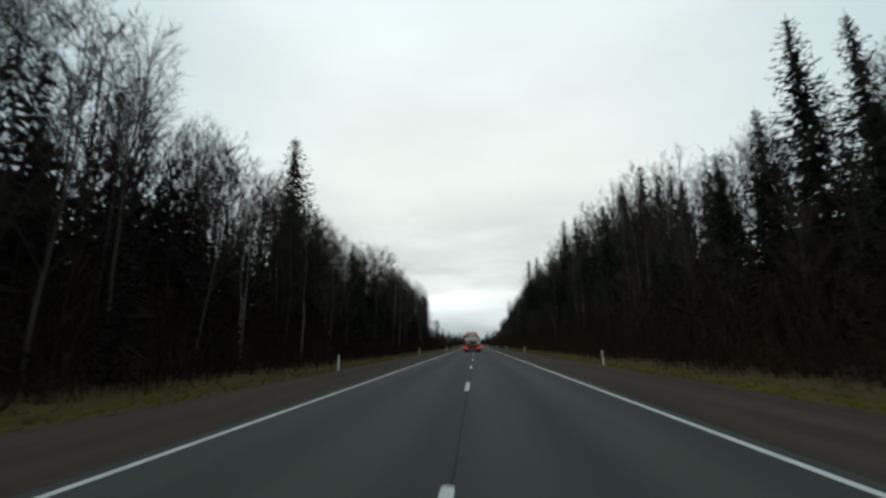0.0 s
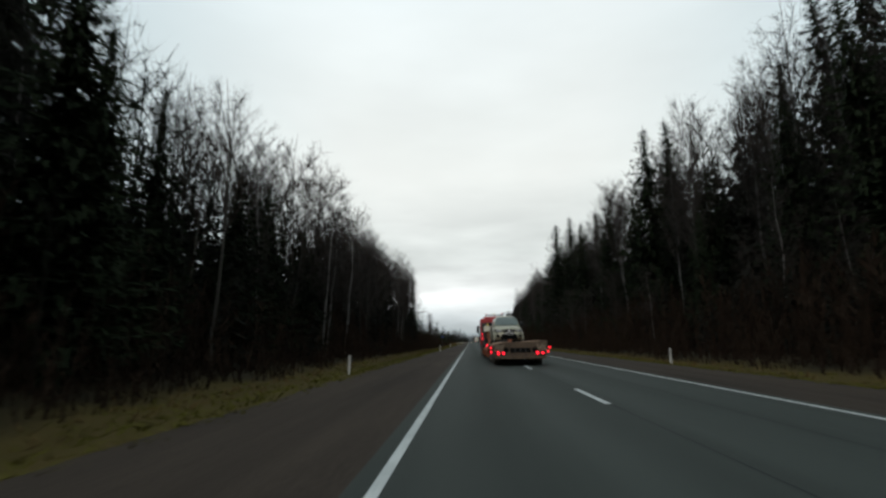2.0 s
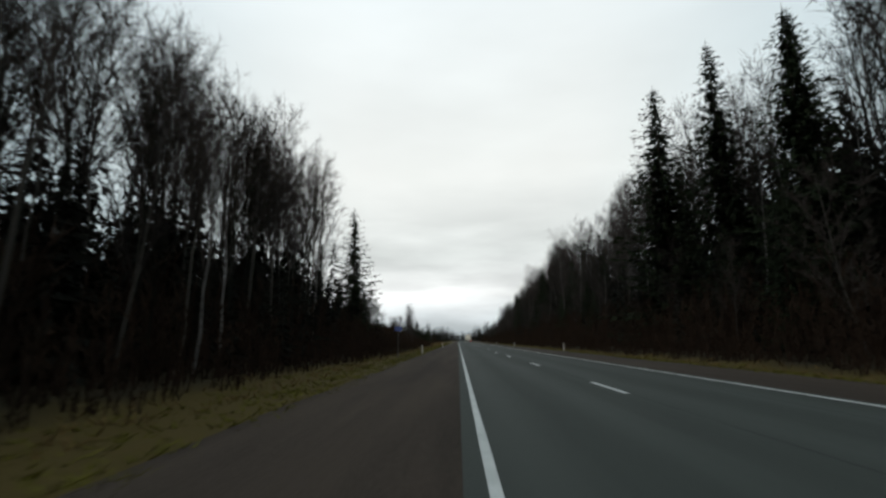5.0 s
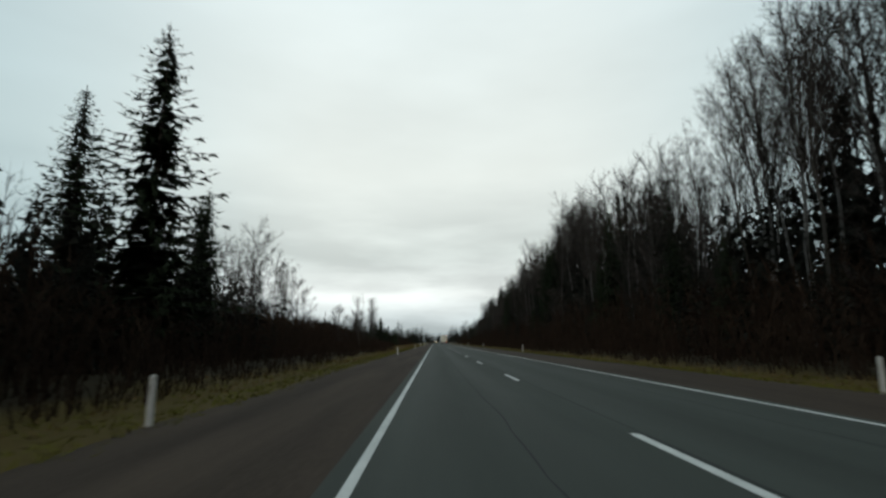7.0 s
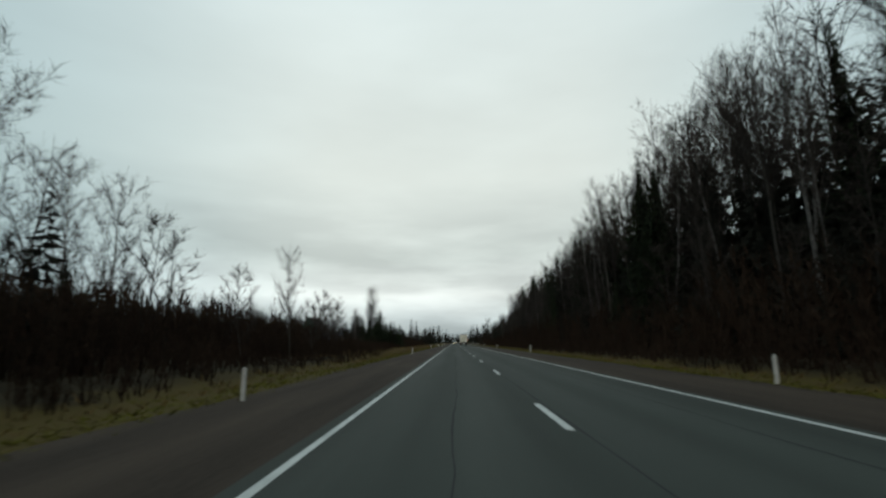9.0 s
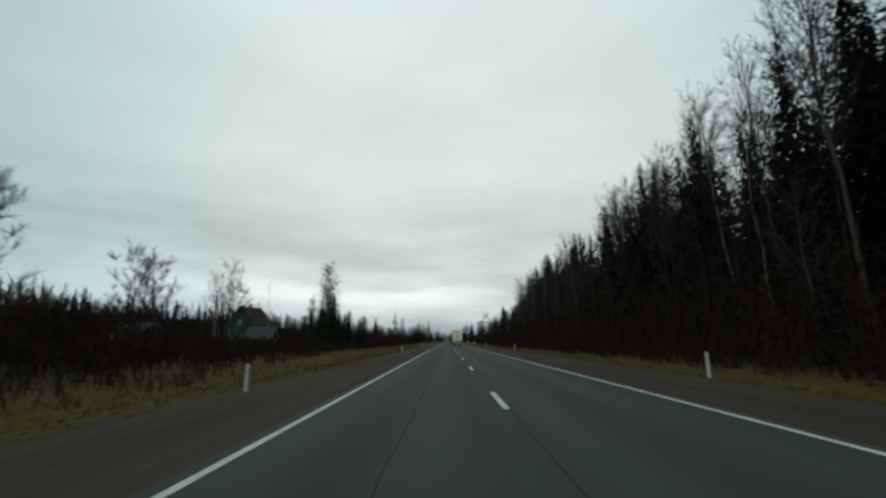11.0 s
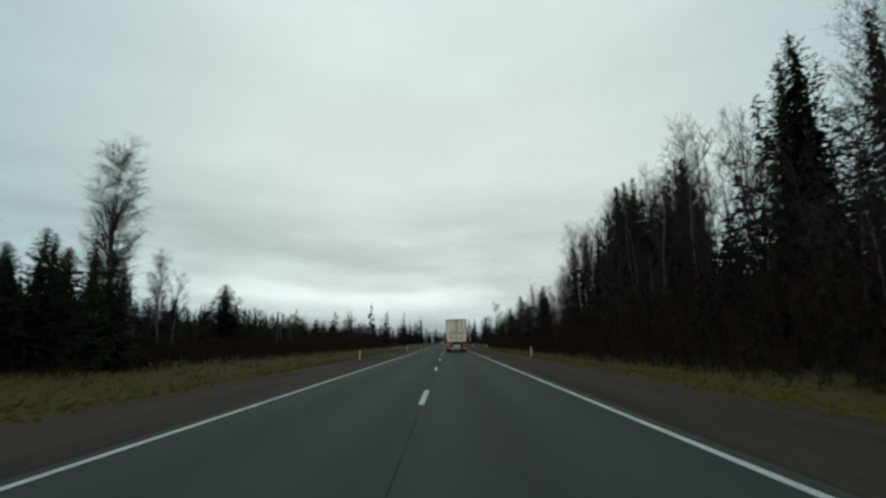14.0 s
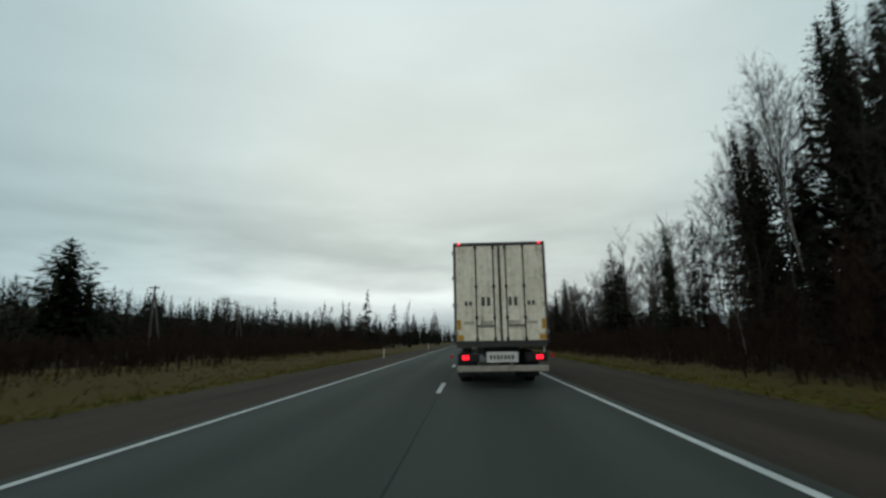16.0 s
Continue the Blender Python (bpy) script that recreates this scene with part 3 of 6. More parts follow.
# height of the wood's outline along the road: y, metres, for trees 26 m out on the right and 18 m out on the left
CREST = {1: ((-60, 21), (15, 22), (25, 25), (45, 23), (60, 29), (80, 32), (125, 33), (170, 31), (188, 29), (197, 20), (206, 25), (224, 30), (250, 33), (265, 33), (285, 26), (304, 29), (316, 28), (326, 19), (340, 19.5), (350, 22), (363, 27), (380, 25), (400, 26)),
         -1: ((-60, 23), (0, 22), (22, 19), (40, 19.5), (70, 19), (82, 20.5), (94, 21.5), (104, 18), (122, 18.5), (140, 21.5), (166, 24), (175, 18))}


def crest(side, x, y):
    """Height of the wood's outline for a tree that far out."""
    ys, hs = zip(*CREST[side])
    return 1.3 + (float(np.interp(y, ys, hs)) - 1.3) * abs(x) / (26 if side > 0 else 18)


def spruce_share(side, y):
    if side < 0:
        return 0.08 if y < 60 else 0.14 if y < 112 else 0.03
    return 0.25 if y < 50 else 0.36 if y < 112 else 0.18 if y < 162 else 0.02 if y < 188 else 0.12 if y < 250 else 0.35 if y < 300 else 0.55 if y < 325 else 0.2 if y < 366 else 0.55


def plant_forest():
    rng = random.Random(5)
    for kind, x, y, h, v, *wide in MARKED:
        plant(kind, x, y, h, v, rng, *wide)

    def clear(x, y, gap):
        return all((x - m[1]) ** 2 + (y - m[2]) ** 2 > gap * gap for m in MARKED)

    # two rows of tall trees on both sides; the left one falls back and ends
    for side, end, rows in ((-1, 172, ((17.0, 1.6), (22.0, 2.0))), (1, 402, ((23.5, 1.8), (29.0, 2.6)))):
        y = -40.0
        while y < end:
            for row, (x0, spread) in enumerate(rows):
                x, yy = x0 + rng.uniform(-spread, spread), y + rng.uniform(-1.8, 1.8)
                if side < 0 and yy > 150:
                    x += (yy - 150) * 0.3
                h = crest(side, x, yy) * rng.uniform(0.74, 0.97)
                if not clear(side * x, yy, 2.4) or side < 0 and yy > 157 + 7 * row:
                    continue
                if rng.random() < spruce_share(side, yy) and not (side < 0 and yy > 138):
                    plant("spruce", side * x, yy, h * rng.uniform(0.85, 1.02), rng.choice((0, 1, 1, 0, 3) if h > 20 else (1, 2, 2, 1, 3)), rng)
                else:
                    plant("bare", side * x, yy, h, rng.choice(((0, 1, 1, 4, 4) if side > 0 else (1, 1, 1, 0)) if h > 20 or side < 0 and yy > 124 else (2, 3, 3, 1, 2) if side > 0 else (3, 3, 3, 1, 2)), rng)
            y += rng.uniform(3.3, 4.7)
    # a close stand of tall bare trees at the end of the left wood
    for i in range(19):
        x, y = rng.uniform(17.5, 28.0), 122 + i * 2.0
        if clear(-x, y, 2):
            plant("bare", -x, y, crest(-1, x, y) * rng.uniform(0.7, 0.92), rng.choice((1, 1, 0)), rng)
    # younger trees in front of the tall ones on the right
    for i in range(70):
        x, y = rng.uniform(17.5, 21.5), -30 + i * 6.2 + rng.uniform(-2, 2)
        h = min(0.62 * crest(1, x, y), rng.uniform(9, 14.5))
        if clear(x, y, 2):
            plant(*(("spruce", x, y, h, rng.choice((1, 2))) if rng.random() < 0.3 else ("bare", x, y, h, rng.choice((2, 3, 3, 5)))), rng)
    # looser trees left of the open stretch, and beyond the tall wood
    for i in range(26):
        x, y = -rng.uniform(38, 64), rng.uniform(195, 250)
        if clear(x, y, 3):
            plant(*(("spruce", x, y, rng.uniform(9, 15), rng.choice((1, 2, 4))) if rng.random() < 0.4 else ("bare", x, y, rng.uniform(9, 15), rng.choice((2, 3, 5)))), rng)
    for i in range(48):
        x, y = rng.uniform(19, 34), 408 + i * 2.8
        h = (16.5 if y < 500 else 14) * x / 26 * rng.uniform(0.7, 1.02)
        plant(*(("spruce", x, y, h, 2) if rng.random() < 0.15 else ("bare", x, y, h, rng.choice((3, 5, 2)))), rng)


plant_forest()


# ---- stuff: undergrowth, woods behind, verge grass ----


def base_shrub(seed, h, stems, twigs, width):
    rng = random.Random(seed)
    c = Bits()
    for i in range(stems):
        az = rng.uniform(0, 6.28)
        d = Vector((math.cos(az) * rng.uniform(0.05, 0.4), math.sin(az) * rng.uniform(0.05, 0.4), 1)).normalized() * h * rng.uniform(0.6, 1)
        p = Vector((rng.uniform(-0.5, 0.5), rng.uniform(-0.5, 0.5), 0))
        c.blade(p, d, width * 1.4, rng)
        c.blade(p, d, width * 1.4, rng)
        for k in range(twigs):
            u = rng.uniform(0.12, 0.98)
            t = (d.normalized() * 0.9 + Vector((rng.uniform(-1, 1), rng.uniform(-1, 1), rng.uniform(-0.2, 0.7)))).normalized() * h * rng.uniform(0.1, 0.26)
            c.blade(p + d * u, t, width, rng)
    return np.array([tuple(v) for v in c.v]), np.array(c.f)


def scatter(name, bases, spots, mat, label, category):
    """Many small plants joined into one mesh: spots of x, y, z, turn, width, height, which."""
    vs, fs, n = [], [], 0
    for x, y, z, a, w, h, k in spots:
        v, f = bases[k]
        c, s = math.cos(a), math.sin(a)
        q = np.stack([(v[:, 0] * c - v[:, 1] * s) * w + x, (v[:, 0] * s + v[:, 1] * c) * w + y, v[:, 2] * h + z], 1)
        vs.append(q)
        fs.append(f + n)
        n += len(v)
    vs, fs = np.concatenate(vs), np.concatenate(fs)
    me = bpy.data.meshes.new(name)
    me.vertices.add(len(vs))
    me.vertices.foreach_set("co", vs.astype(np.float32).ravel())
    me.loops.add(fs.size)
    me.loops.foreach_set("vertex_index", fs.astype(np.int32).ravel())
    me.polygons.add(len(fs))
    me.polygons.foreach_set("loop_start", np.arange(0, fs.size, fs.shape[1], dtype=np.int32))
    me.update(calc_edges=True)
    me.validate()
    me.materials.append(mat)
    return tagged(new(name, me), label, category, kind="stuff")


def build_undergrowth():
    rng = random.Random(9)
    tall = [base_shrub(70 + i, 1.0, 7, 11, 0.021) for i in range(4)]
    low = [base_shrub(60 + i, 1.0, 7, 8, 0.034) for i in range(4)]
    for side in (-1, 1):
        spots, small = [], []
        y = -45.0
        while y < 470:
            open_left = side < 0 and y > 168
            inset = 3.2 * min(1.0, max(0.0, (y - 256) / 40)) if side < 0 else 0.0
            plain = open_left or y > 384
            edge = float(np.interp(y, (110, 160, 230, 300), (12.7, 11.9, 11.9, 12.4))) if side < 0 else 12.6
            for k in range(5):
                x = edge + 1.5 + k * 1.8 + rng.uniform(-1, 1)
                h = rng.uniform(1.5, 2.6) + k * (0.35 if plain else 1.3) * rng.uniform(0.7, 1.3)
                if open_left:
                    x += rng.uniform(0, 16) + inset
                    h = rng.uniform(1.5, 2.1) + min(4.4, (x - 13) * float(np.interp(y, (200, 236, 262, 276, 290), (0.5, 0.46, 0.3, 0.24, 0.03)))) * rng.uniform(0.85, 1.1)
                yy = y + rng.uniform(-1, 1)
                w = h * rng.uniform(0.5, 0.75) + 0.9
                spots.append((side * x, yy, ground_height(side * x, yy) - 0.1, rng.uniform(0, 6.28), w, h, rng.randrange(4)))
            for k in range(5 if open_left else 3):
                x = edge + inset + rng.random() ** 1.3 * (8.5 if open_left else 3.0)
                h = rng.uniform(0.5, 1.1) + (x - edge - inset) * 0.18
                yy = y + rng.uniform(-0.8, 0.8)
                small.append((side * x, yy, ground_height(side * x, yy) - 0.08, rng.uniform(0, 6.28), h * 0.7 + 0.5, h, rng.randrange(4)))
            y += 1.6
        scatter("undergrowth", tall, spots, BRUSH, "dense brown leafless undergrowth along the forest edge", "undergrowth")
        scatter("low_brush", low, small, BRUSH, "low brown leafless brush between verge and trees", "undergrowth")


build_undergrowth()


def build_thickets():
    rng = random.Random(44)
    bases = [base_shrub(50 + i, 1.0, 9, 10, 0.034) for i in range(4)]
    spots = []
    for i in range(900):
        y = rng.uniform(235, 640)
        x = -rng.uniform(24, 150) if rng.random() < 0.75 or y < 410 else rng.uniform(17, 80)
        if any(math.hypot(x - a, y - b) < r for a, b, r in ((-50.0, 358.7, 8.0), (-37.8, 335.5, 4.6), (-42, 303.5, 5.5))):
            continue
        h = rng.uniform(2.0, 3.6) if y < 430 else rng.uniform(3.5, 7.0)
        spots.append((x, y, ground_height(x, y) - 0.2, rng.uniform(0, 6.28), h * 0.9 + 1.5, h, rng.randrange(4)))
    scatter("thicket", bases, spots, BRUSH, "dark brown leafless thickets over the open land", "undergrowth")


build_thickets()


def low_spruce(seed, levels=26, boughs=7, wide=1.0):
    """A cheap conifer one metre tall: uneven hanging boughs round a stem."""
    rng = random.Random(seed)
    c = Bits()
    wave = [rng.uniform(0.75, 1.2) for i in range(7)]
    for i in range(levels * boughs):
        z = 0.02 + 0.95 * (i + rng.random()) / (levels * boughs)
        r = (0.19 * (1 - z) ** 0.85 + 0.008) * wave[int(z * 6.9)]
        a = rng.uniform(0, 6.28)
        q = r * rng.uniform(0.35, 1.25)
        o = Vector((math.cos(a), math.sin(a), 0))
        side = Vector((-o.y, o.x, 0))
        root = o * q * rng.uniform(0.0, 0.35) + Vector((0, 0, z))
        w = (side * rng.uniform(-1, 1) + Vector((0, 0, rng.uniform(-1, 1)))).normalized() * rng.uniform(0.012, 0.03) * (1.3 - z) * wide
        n = len(c.v)
        c.v += [root - w, root + w, o * q + side * rng.uniform(-0.03, 0.03) + Vector((0, 0, z - rng.uniform(0.05, 0.55) * q))]
        c.f.append((n, n + 1, n + 2))
    c.blade(Vector((0, 0, 0.85)), Vector((0, 0, 0.15)), 0.012, rng)
    return np.array([tuple(v) for v in c.v]), np.array(c.f)


def low_bare(seed, limbs=22, twigs=9):
    """A cheap leafless tree one metre tall, its crown a haze of thin twigs."""
    rng = random.Random(seed)
    c = Bits()
    fine = twigs > 6
    start = rng.uniform(0.28, 0.4) if fine else 0.15
    for k in range(2):
        c.blade(Vector((0, 0, 0)), Vector((0.02, 0, 1.0)), 0.013 if fine else 0.018, rng)
    for i in range(limbs):
        z = rng.uniform(start, 0.88)
        a = rng.uniform(0, 6.28)
        d = Vector((math.cos(a) * 0.11, math.sin(a) * 0.11, 0.2)) * min(1.0, 1.25 - z) * 1.3
        p = Vector((0.02 * z, 0, z))
        c.blade(p, d, 0.0034 if fine else 0.006, rng)
        for k in range(twigs):
            c.blade(p + d * rng.uniform(0.15, 1), (d.normalized() * 0.5 + Vector((rng.uniform(-1, 1), rng.uniform(-1, 1), rng.uniform(-0.5, 1)))) * rng.uniform(0.03, 0.06), 0.0024 if fine else 0.013, rng)
    return np.array([tuple(v) for v in c.v]), np.array(c.f)


def build_woods():
    rng = random.Random(21)
    bases = [low_spruce(81), low_spruce(82), low_spruce(83), low_bare(84, 18, 9), low_bare(85, 18, 9), low_bare(86, 18, 9)]
    rough = [low_spruce(87, 16, 5, 2.2), low_spruce(88, 16, 5, 2.2), low_spruce(89, 16, 5, 2.2), low_bare(84, 14, 5), low_bare(85, 14, 5), low_bare(86, 14, 5)]

    def spot(x, y, h, spruce):
        k = rng.randrange(3) if spruce else 3 + rng.randrange(3)
        return (x, y, ground_height(x, y) - 0.2, rng.uniform(0, 6.28), h * rng.uniform(0.85, 1.3), h, k)

    right, left, far = [], [], []
    # low growth at the foot of the wood
    for i in range(330):
        x, y = rng.uniform(15.5, 22.5), rng.uniform(-50, 401)
        right.append(spot(x, y, rng.uniform(3, 5.5) + (x - 15.5) * rng.uniform(0.2, 1.1), rng.random() < 0.55))
    for i in range(210):
        x, y = rng.uniform(14.8, 20.5), rng.uniform(-50, 168)
        left.append(spot(-x - max(0, y - 150) * 0.3, y, rng.uniform(2.5, 9.0), rng.random() < 0.6))
    # crowns behind the first rows
    for i in range(340):
        x, y = 24 + 22 * rng.random() ** 1.4, rng.uniform(-60, 400)
        right.append(spot(x, y, crest(1, x, y) * rng.uniform(0.45, 0.55 + 0.5 * spruce_share(1, y)), rng.random() < 0.55))
    for i in range(260):
        x, y = 19 + 20 * rng.random() ** 1.4, rng.uniform(-60, 165)
        left.append(spot(-x, y, min(crest(-1, x, y), 27) * rng.uniform(0.4, 0.68) * (0.82 if y > 126 else 1.0), rng.random() < 0.5))
    for i in range(290):
        x, y = rng.uniform(23, 36), rng.uniform(-60, 400)
        right.append(spot(x, y, crest(1, x, y) * rng.uniform(0.65, 0.92), False))
    for i in range(230):
        x, y = rng.uniform(17, 28), rng.uniform(-60, 148)
        left.append(spot(-x, y, min(crest(-1, x, y), 27) * rng.uniform(0.72, 0.92), False))
    for i in range(70):
        left.append(spot(-rng.uniform(18.5, 34), rng.uniform(158, 204), rng.uniform(4.5, 9.5), rng.random() < 0.75))
    for i in range(170):
        left.append(spot(-rng.uniform(25, 62), rng.uniform(168, 234), rng.uniform(6, 12.5), rng.random() < 0.5))
    for i in range(330):
        left.append(spot(-rng.uniform(40, 110), rng.uniform(165, 520), rng.uniform(3, 7.5), rng.random() < 0.06))
    for i in range(260):
        right.append(spot(rng.uniform(19, 80), rng.uniform(408, 620), rng.uniform(9, 15), rng.random() < 0.12))
    for i in range(700):
        y = rng.uniform(470, 1000)
        x = -rng.uniform(13, 260) if rng.random() < 0.62 else rng.uniform(14, 160)
        far.append(spot(x, y, rng.uniform(10, 17) * (1 + (y - 470) / 1400), rng.random() < 0.45))
    for i in range(620):
        y = rng.uniform(440, 640)
        x = -rng.uniform(16, 150) if rng.random() < 0.7 else rng.uniform(16, 90)
        far.append(spot(x, y, rng.uniform(7, 10.5) * (0.75 + 0.25 * (y - 440) / 100), rng.random() < 0.25))
    for i in range(420):
        far.append(spot(-rng.uniform(110, 420), rng.uniform(180, 900), rng.uniform(10, 17), rng.random() < 0.25))
    for i in range(120):
        far.append(spot(rng.uniform(-60, 60), rng.uniform(1000, 1080), rng.uniform(13, 19), rng.random() < 0.7))
    # close-grown spruces a few rows in, through which no sky shows
    inner = [low_spruce(97, 14, 6, 2.6), low_spruce(98, 14, 6, 2.6), low_spruce(99, 14, 6, 2.6), low_bare(84, 14, 5), low_bare(85, 14, 5), low_bare(86, 14, 5)]
    dense = []
    for i in range(860):
        x, y = rng.uniform(23, 36), rng.uniform(-60, 398)
        dense.append(spot(x, y, crest(1, x, y) * rng.uniform(0.3, (0.48 if x < 29 else 0.6) + 0.25 * spruce_share(1, y)) * (0.75 if 330 < y < 374 else 1.0), True))
    for i in range(460):
        x, y = rng.uniform(19.5, 30), rng.uniform(-60, 166)
        dense.append(spot(-x, y, min(crest(-1, x, y), 26) * rng.uniform(0.35, 0.6) * (0.82 if y > 126 else 1.0), True))
    for i in range(60):
        x, y = rng.uniform(20, 36), rng.uniform(150, 192)
        dense.append(spot(-x, y, rng.uniform(6.5, 11.0) + (x - 20) * 0.25, True))
    for i in range(330):
        x, y = rng.uniform(62, 125), rng.uniform(270, 440)
        dense.append(spot(-x, y, rng.uniform(6.0, 9.5) + (x - 62) * 0.05, rng.random() < 0.8))
    # the forest goes on behind, plain and far from the road
    canopy, deep = [low_spruce(91, 5, 5), low_spruce(92, 6, 4), low_spruce(93, 5, 5), low_bare(94, 5, 3), low_bare(95, 5, 3), low_bare(96, 5, 3)], []
    for i in range(2600):
        y = rng.uniform(-150, 760)
        right_side = rng.random() < 0.55
        x = rng.uniform(42, 330) if right_side else -rng.uniform(42, 330)
        if not right_side and 165 < y < 520 and x > -115:
            continue
        deep.append(spot(x, y, rng.uniform(9, 14), rng.random() < 0.75))
    scatter("forest_behind", canopy, deep, WOODS, "mixed forest stretching away behind the highway's tree edge", "woods")
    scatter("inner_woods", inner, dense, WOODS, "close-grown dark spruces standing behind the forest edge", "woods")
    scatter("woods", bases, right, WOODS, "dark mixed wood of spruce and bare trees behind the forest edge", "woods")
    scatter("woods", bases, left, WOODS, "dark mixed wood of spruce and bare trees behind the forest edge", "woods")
    scatter("far_woods", rough, far, WOODS, "distant dark treeline of mixed forest on the horizon", "woods")


build_woods()


def build_grass():
    rng = random.Random(33)

    def tuft(seed, n):
        r = random.Random(seed)
        c = Bits()
        for i in range(n):
            a = r.uniform(0, 6.28)
            c.blade(Vector((r.uniform(-0.18, 0.18), r.uniform(-0.18, 0.18), 0)), Vector((math.cos(a) * r.uniform(0.1, 0.5), math.sin(a) * r.uniform(0.1, 0.5), r.uniform(0.5, 1))), 0.075, r)
        return np.array([tuple(v) for v in c.v]), np.array(c.f)

    bases = [tuft(90 + i, 4) for i in range(4)]
    for name, mat, count, lo, hi, x0, x1, label in (("grass", GRASS, 27000, 0.07, 0.19, 7.3, 12.6, "faded yellow-green grass on the verge"),
                                                  ("dry_grass", STRAW, 4500, 0.14, 0.36, 10.4, 13.4, "tall dry straw-coloured grass along the ditch")):
        spots = []
        for i in range(count):
            side = rng.choice((-1, 1))
            y = rng.uniform(-30, 430)
            x = side * (x0 + (x1 - x0) * rng.random() ** 1.35)
            if side < 0 and y > 255 and name == "dry_grass":
                x -= rng.uniform(0, 6)
            spots.append((x, y, ground_height(x, y) - 0.02, rng.uniform(0, 6.28), rng.uniform(0.5, 1.1), rng.uniform(lo, hi), rng.randrange(4)))
        if name == "dry_grass":
            for i in range(4500):
                x, y = -rng.uniform(9.5, 22), rng.uniform(238, 425)
                spots.append((x, y, ground_height(x, y) - 0.02, rng.uniform(0, 6.28), rng.uniform(0.5, 0.9), rng.uniform(0.14, 0.36), rng.randrange(4)))
        scatter(name, bases, spots, mat, label, "grass")


build_grass()

# ---- roadside posts ----
POST_WHITE = material("post_white", (0.46, 0.45, 0.42), 0.7, second=(0.30, 0.29, 0.26), scale=4.0, fine=30.0)
BLACK = material("black_plastic", (0.012, 0.012, 0.013), 0.6, second=(0.02, 0.02, 0.02), scale=4.0, fine=30.0, spec=0.2)
GREY_REFLECTOR = material("dull_reflector", (0.22, 0.20, 0.19), 0.4)
RED_GLASS = material("red_reflector", (0.45, 0.02, 0.02), 0.3)


def build_posts():
    post = thing("delineator_post", pose(0, 0, 0), "grimy white plastic roadside marker post on the gravel shoulder", "marker post", "marker posts along the highway")
    bm = bmesh.new()
    tube(bm, (0, 0, -0.2), (0, 0, 0.86), 0.065, 0.058, 10)
    part("shaft", bm, POST_WHITE, post)
    bm = tube(bmesh.new(), (0, 0, 0.86), (0, 0.01, 0.9), 0.058, 0.03, 10)
    part("cap", bm, POST_WHITE, post)
    part("reflector", boxed(-0.018, 0.018, -0.07, -0.06, 0.66, 0.72, bevel=0.004), GREY_REFLECTOR, post, "small dull reflector")
    rng = random.Random(2)
    spots = [(-7.5, 10.5), (-8.3, 57.0), (-7.2, 107), (-7.8, 158), (-7.1, 206), (-7.0, 254), (-7.1, 304), (-6.9, 352), (-7.0, 401), (-7.0, 451)]
    spots += [(8.1, y) for y in (14, 62, 110, 161, 209, 257, 306, 354.5, 404, 454)]
    for i, (x, y) in enumerate(spots):
        m = pose(x, y, ground_height(x, y), rng.uniform(-2, 2), rng.uniform(-2, 2), rng.uniform(-15, 15))
        if i == 0:
            post.matrix_basis = m
        else:
            copy_thing(post, m)


build_posts()

# ---- vehicle materials ----
WHITE_DIRTY = material("dirty_white_panel", (0.80, 0.765, 0.63), 0.55, second=(0.50, 0.47, 0.37), scale=0.9, fine=7.0, amount=0.8)


def streaked(m, dirt, amount):
    """Runs of dirt washed down an upright panel."""
    t = m.node_tree
    b = t.nodes["Principled BSDF"]
    src = b.inputs["Base Color"].links[0].from_socket
    vec = nd(t, "ShaderNodeTexCoord").outputs["Object"]
    mp = nd(t, "ShaderNodeMapping", ins={"Scale": (7.0, 7.0, 0.55)})
    runs = nd(t, "ShaderNodeTexNoise", ins={"Scale": 1.6, "Detail": 6.0, "Roughness": 0.7})
    blot = nd(t, "ShaderNodeTexNoise", ins={"Scale": 2.3, "Detail": 6.0, "Roughness": 0.75})
    mul = nd(t, "ShaderNodeMath", operation="MULTIPLY")
    rg = nd(t, "ShaderNodeMapRange", ins={"From Min": 0.25, "From Max": 0.42, "To Min": 0.0, "To Max": amount})
    mx = nd(t, "ShaderNodeMix", data_type="RGBA")
    mx.inputs[7].default_value = (*dirt, 1)
    for a, c in ((vec, mp.inputs[0]), (mp.outputs[0], runs.inputs["Vector"]), (vec, blot.inputs["Vector"]), (runs.outputs[0], mul.inputs[0]), (blot.outputs[0], mul.inputs[1]), (mul.outputs[0], rg.inputs[0]), (rg.outputs[0], mx.inputs[0]), (src, mx.inputs[6]), (mx.outputs[2], b.inputs["Base Color"])):
        t.links.new(a, c)


streaked(WHITE_DIRTY, (0.23, 0.20, 0.15), 0.75)
DARK_STEEL = material("dark_steel", (0.035, 0.034, 0.033), 0.6, second=(0.02, 0.02, 0.02), scale=3.0, fine=25.0, bump=0.2)
GREY_STEEL = material("galvanised_steel", (0.22, 0.22, 0.21), 0.5, 0.6, second=(0.12, 0.12, 0.11), scale=4.0, fine=25.0)
TYRE = material("tyre_rubber", (0.022, 0.021, 0.020), 0.9, second=(0.062, 0.054, 0.042), scale=3.0, fine=20.0, bump=0.4)
RIM = material("dusty_rim", (0.26, 0.21, 0.14), 0.7, 0.0, second=(0.12, 0.10, 0.07), scale=5.0, fine=25.0)
ALLOY = material("alloy_rim", (0.55, 0.55, 0.52), 0.35, 0.25, second=(0.28, 0.27, 0.25), scale=6.0, fine=25.0)
TAIL_RED = lamp_material("tail_lamp_lit", (1.0, 0.012, 0.03), 2.0)
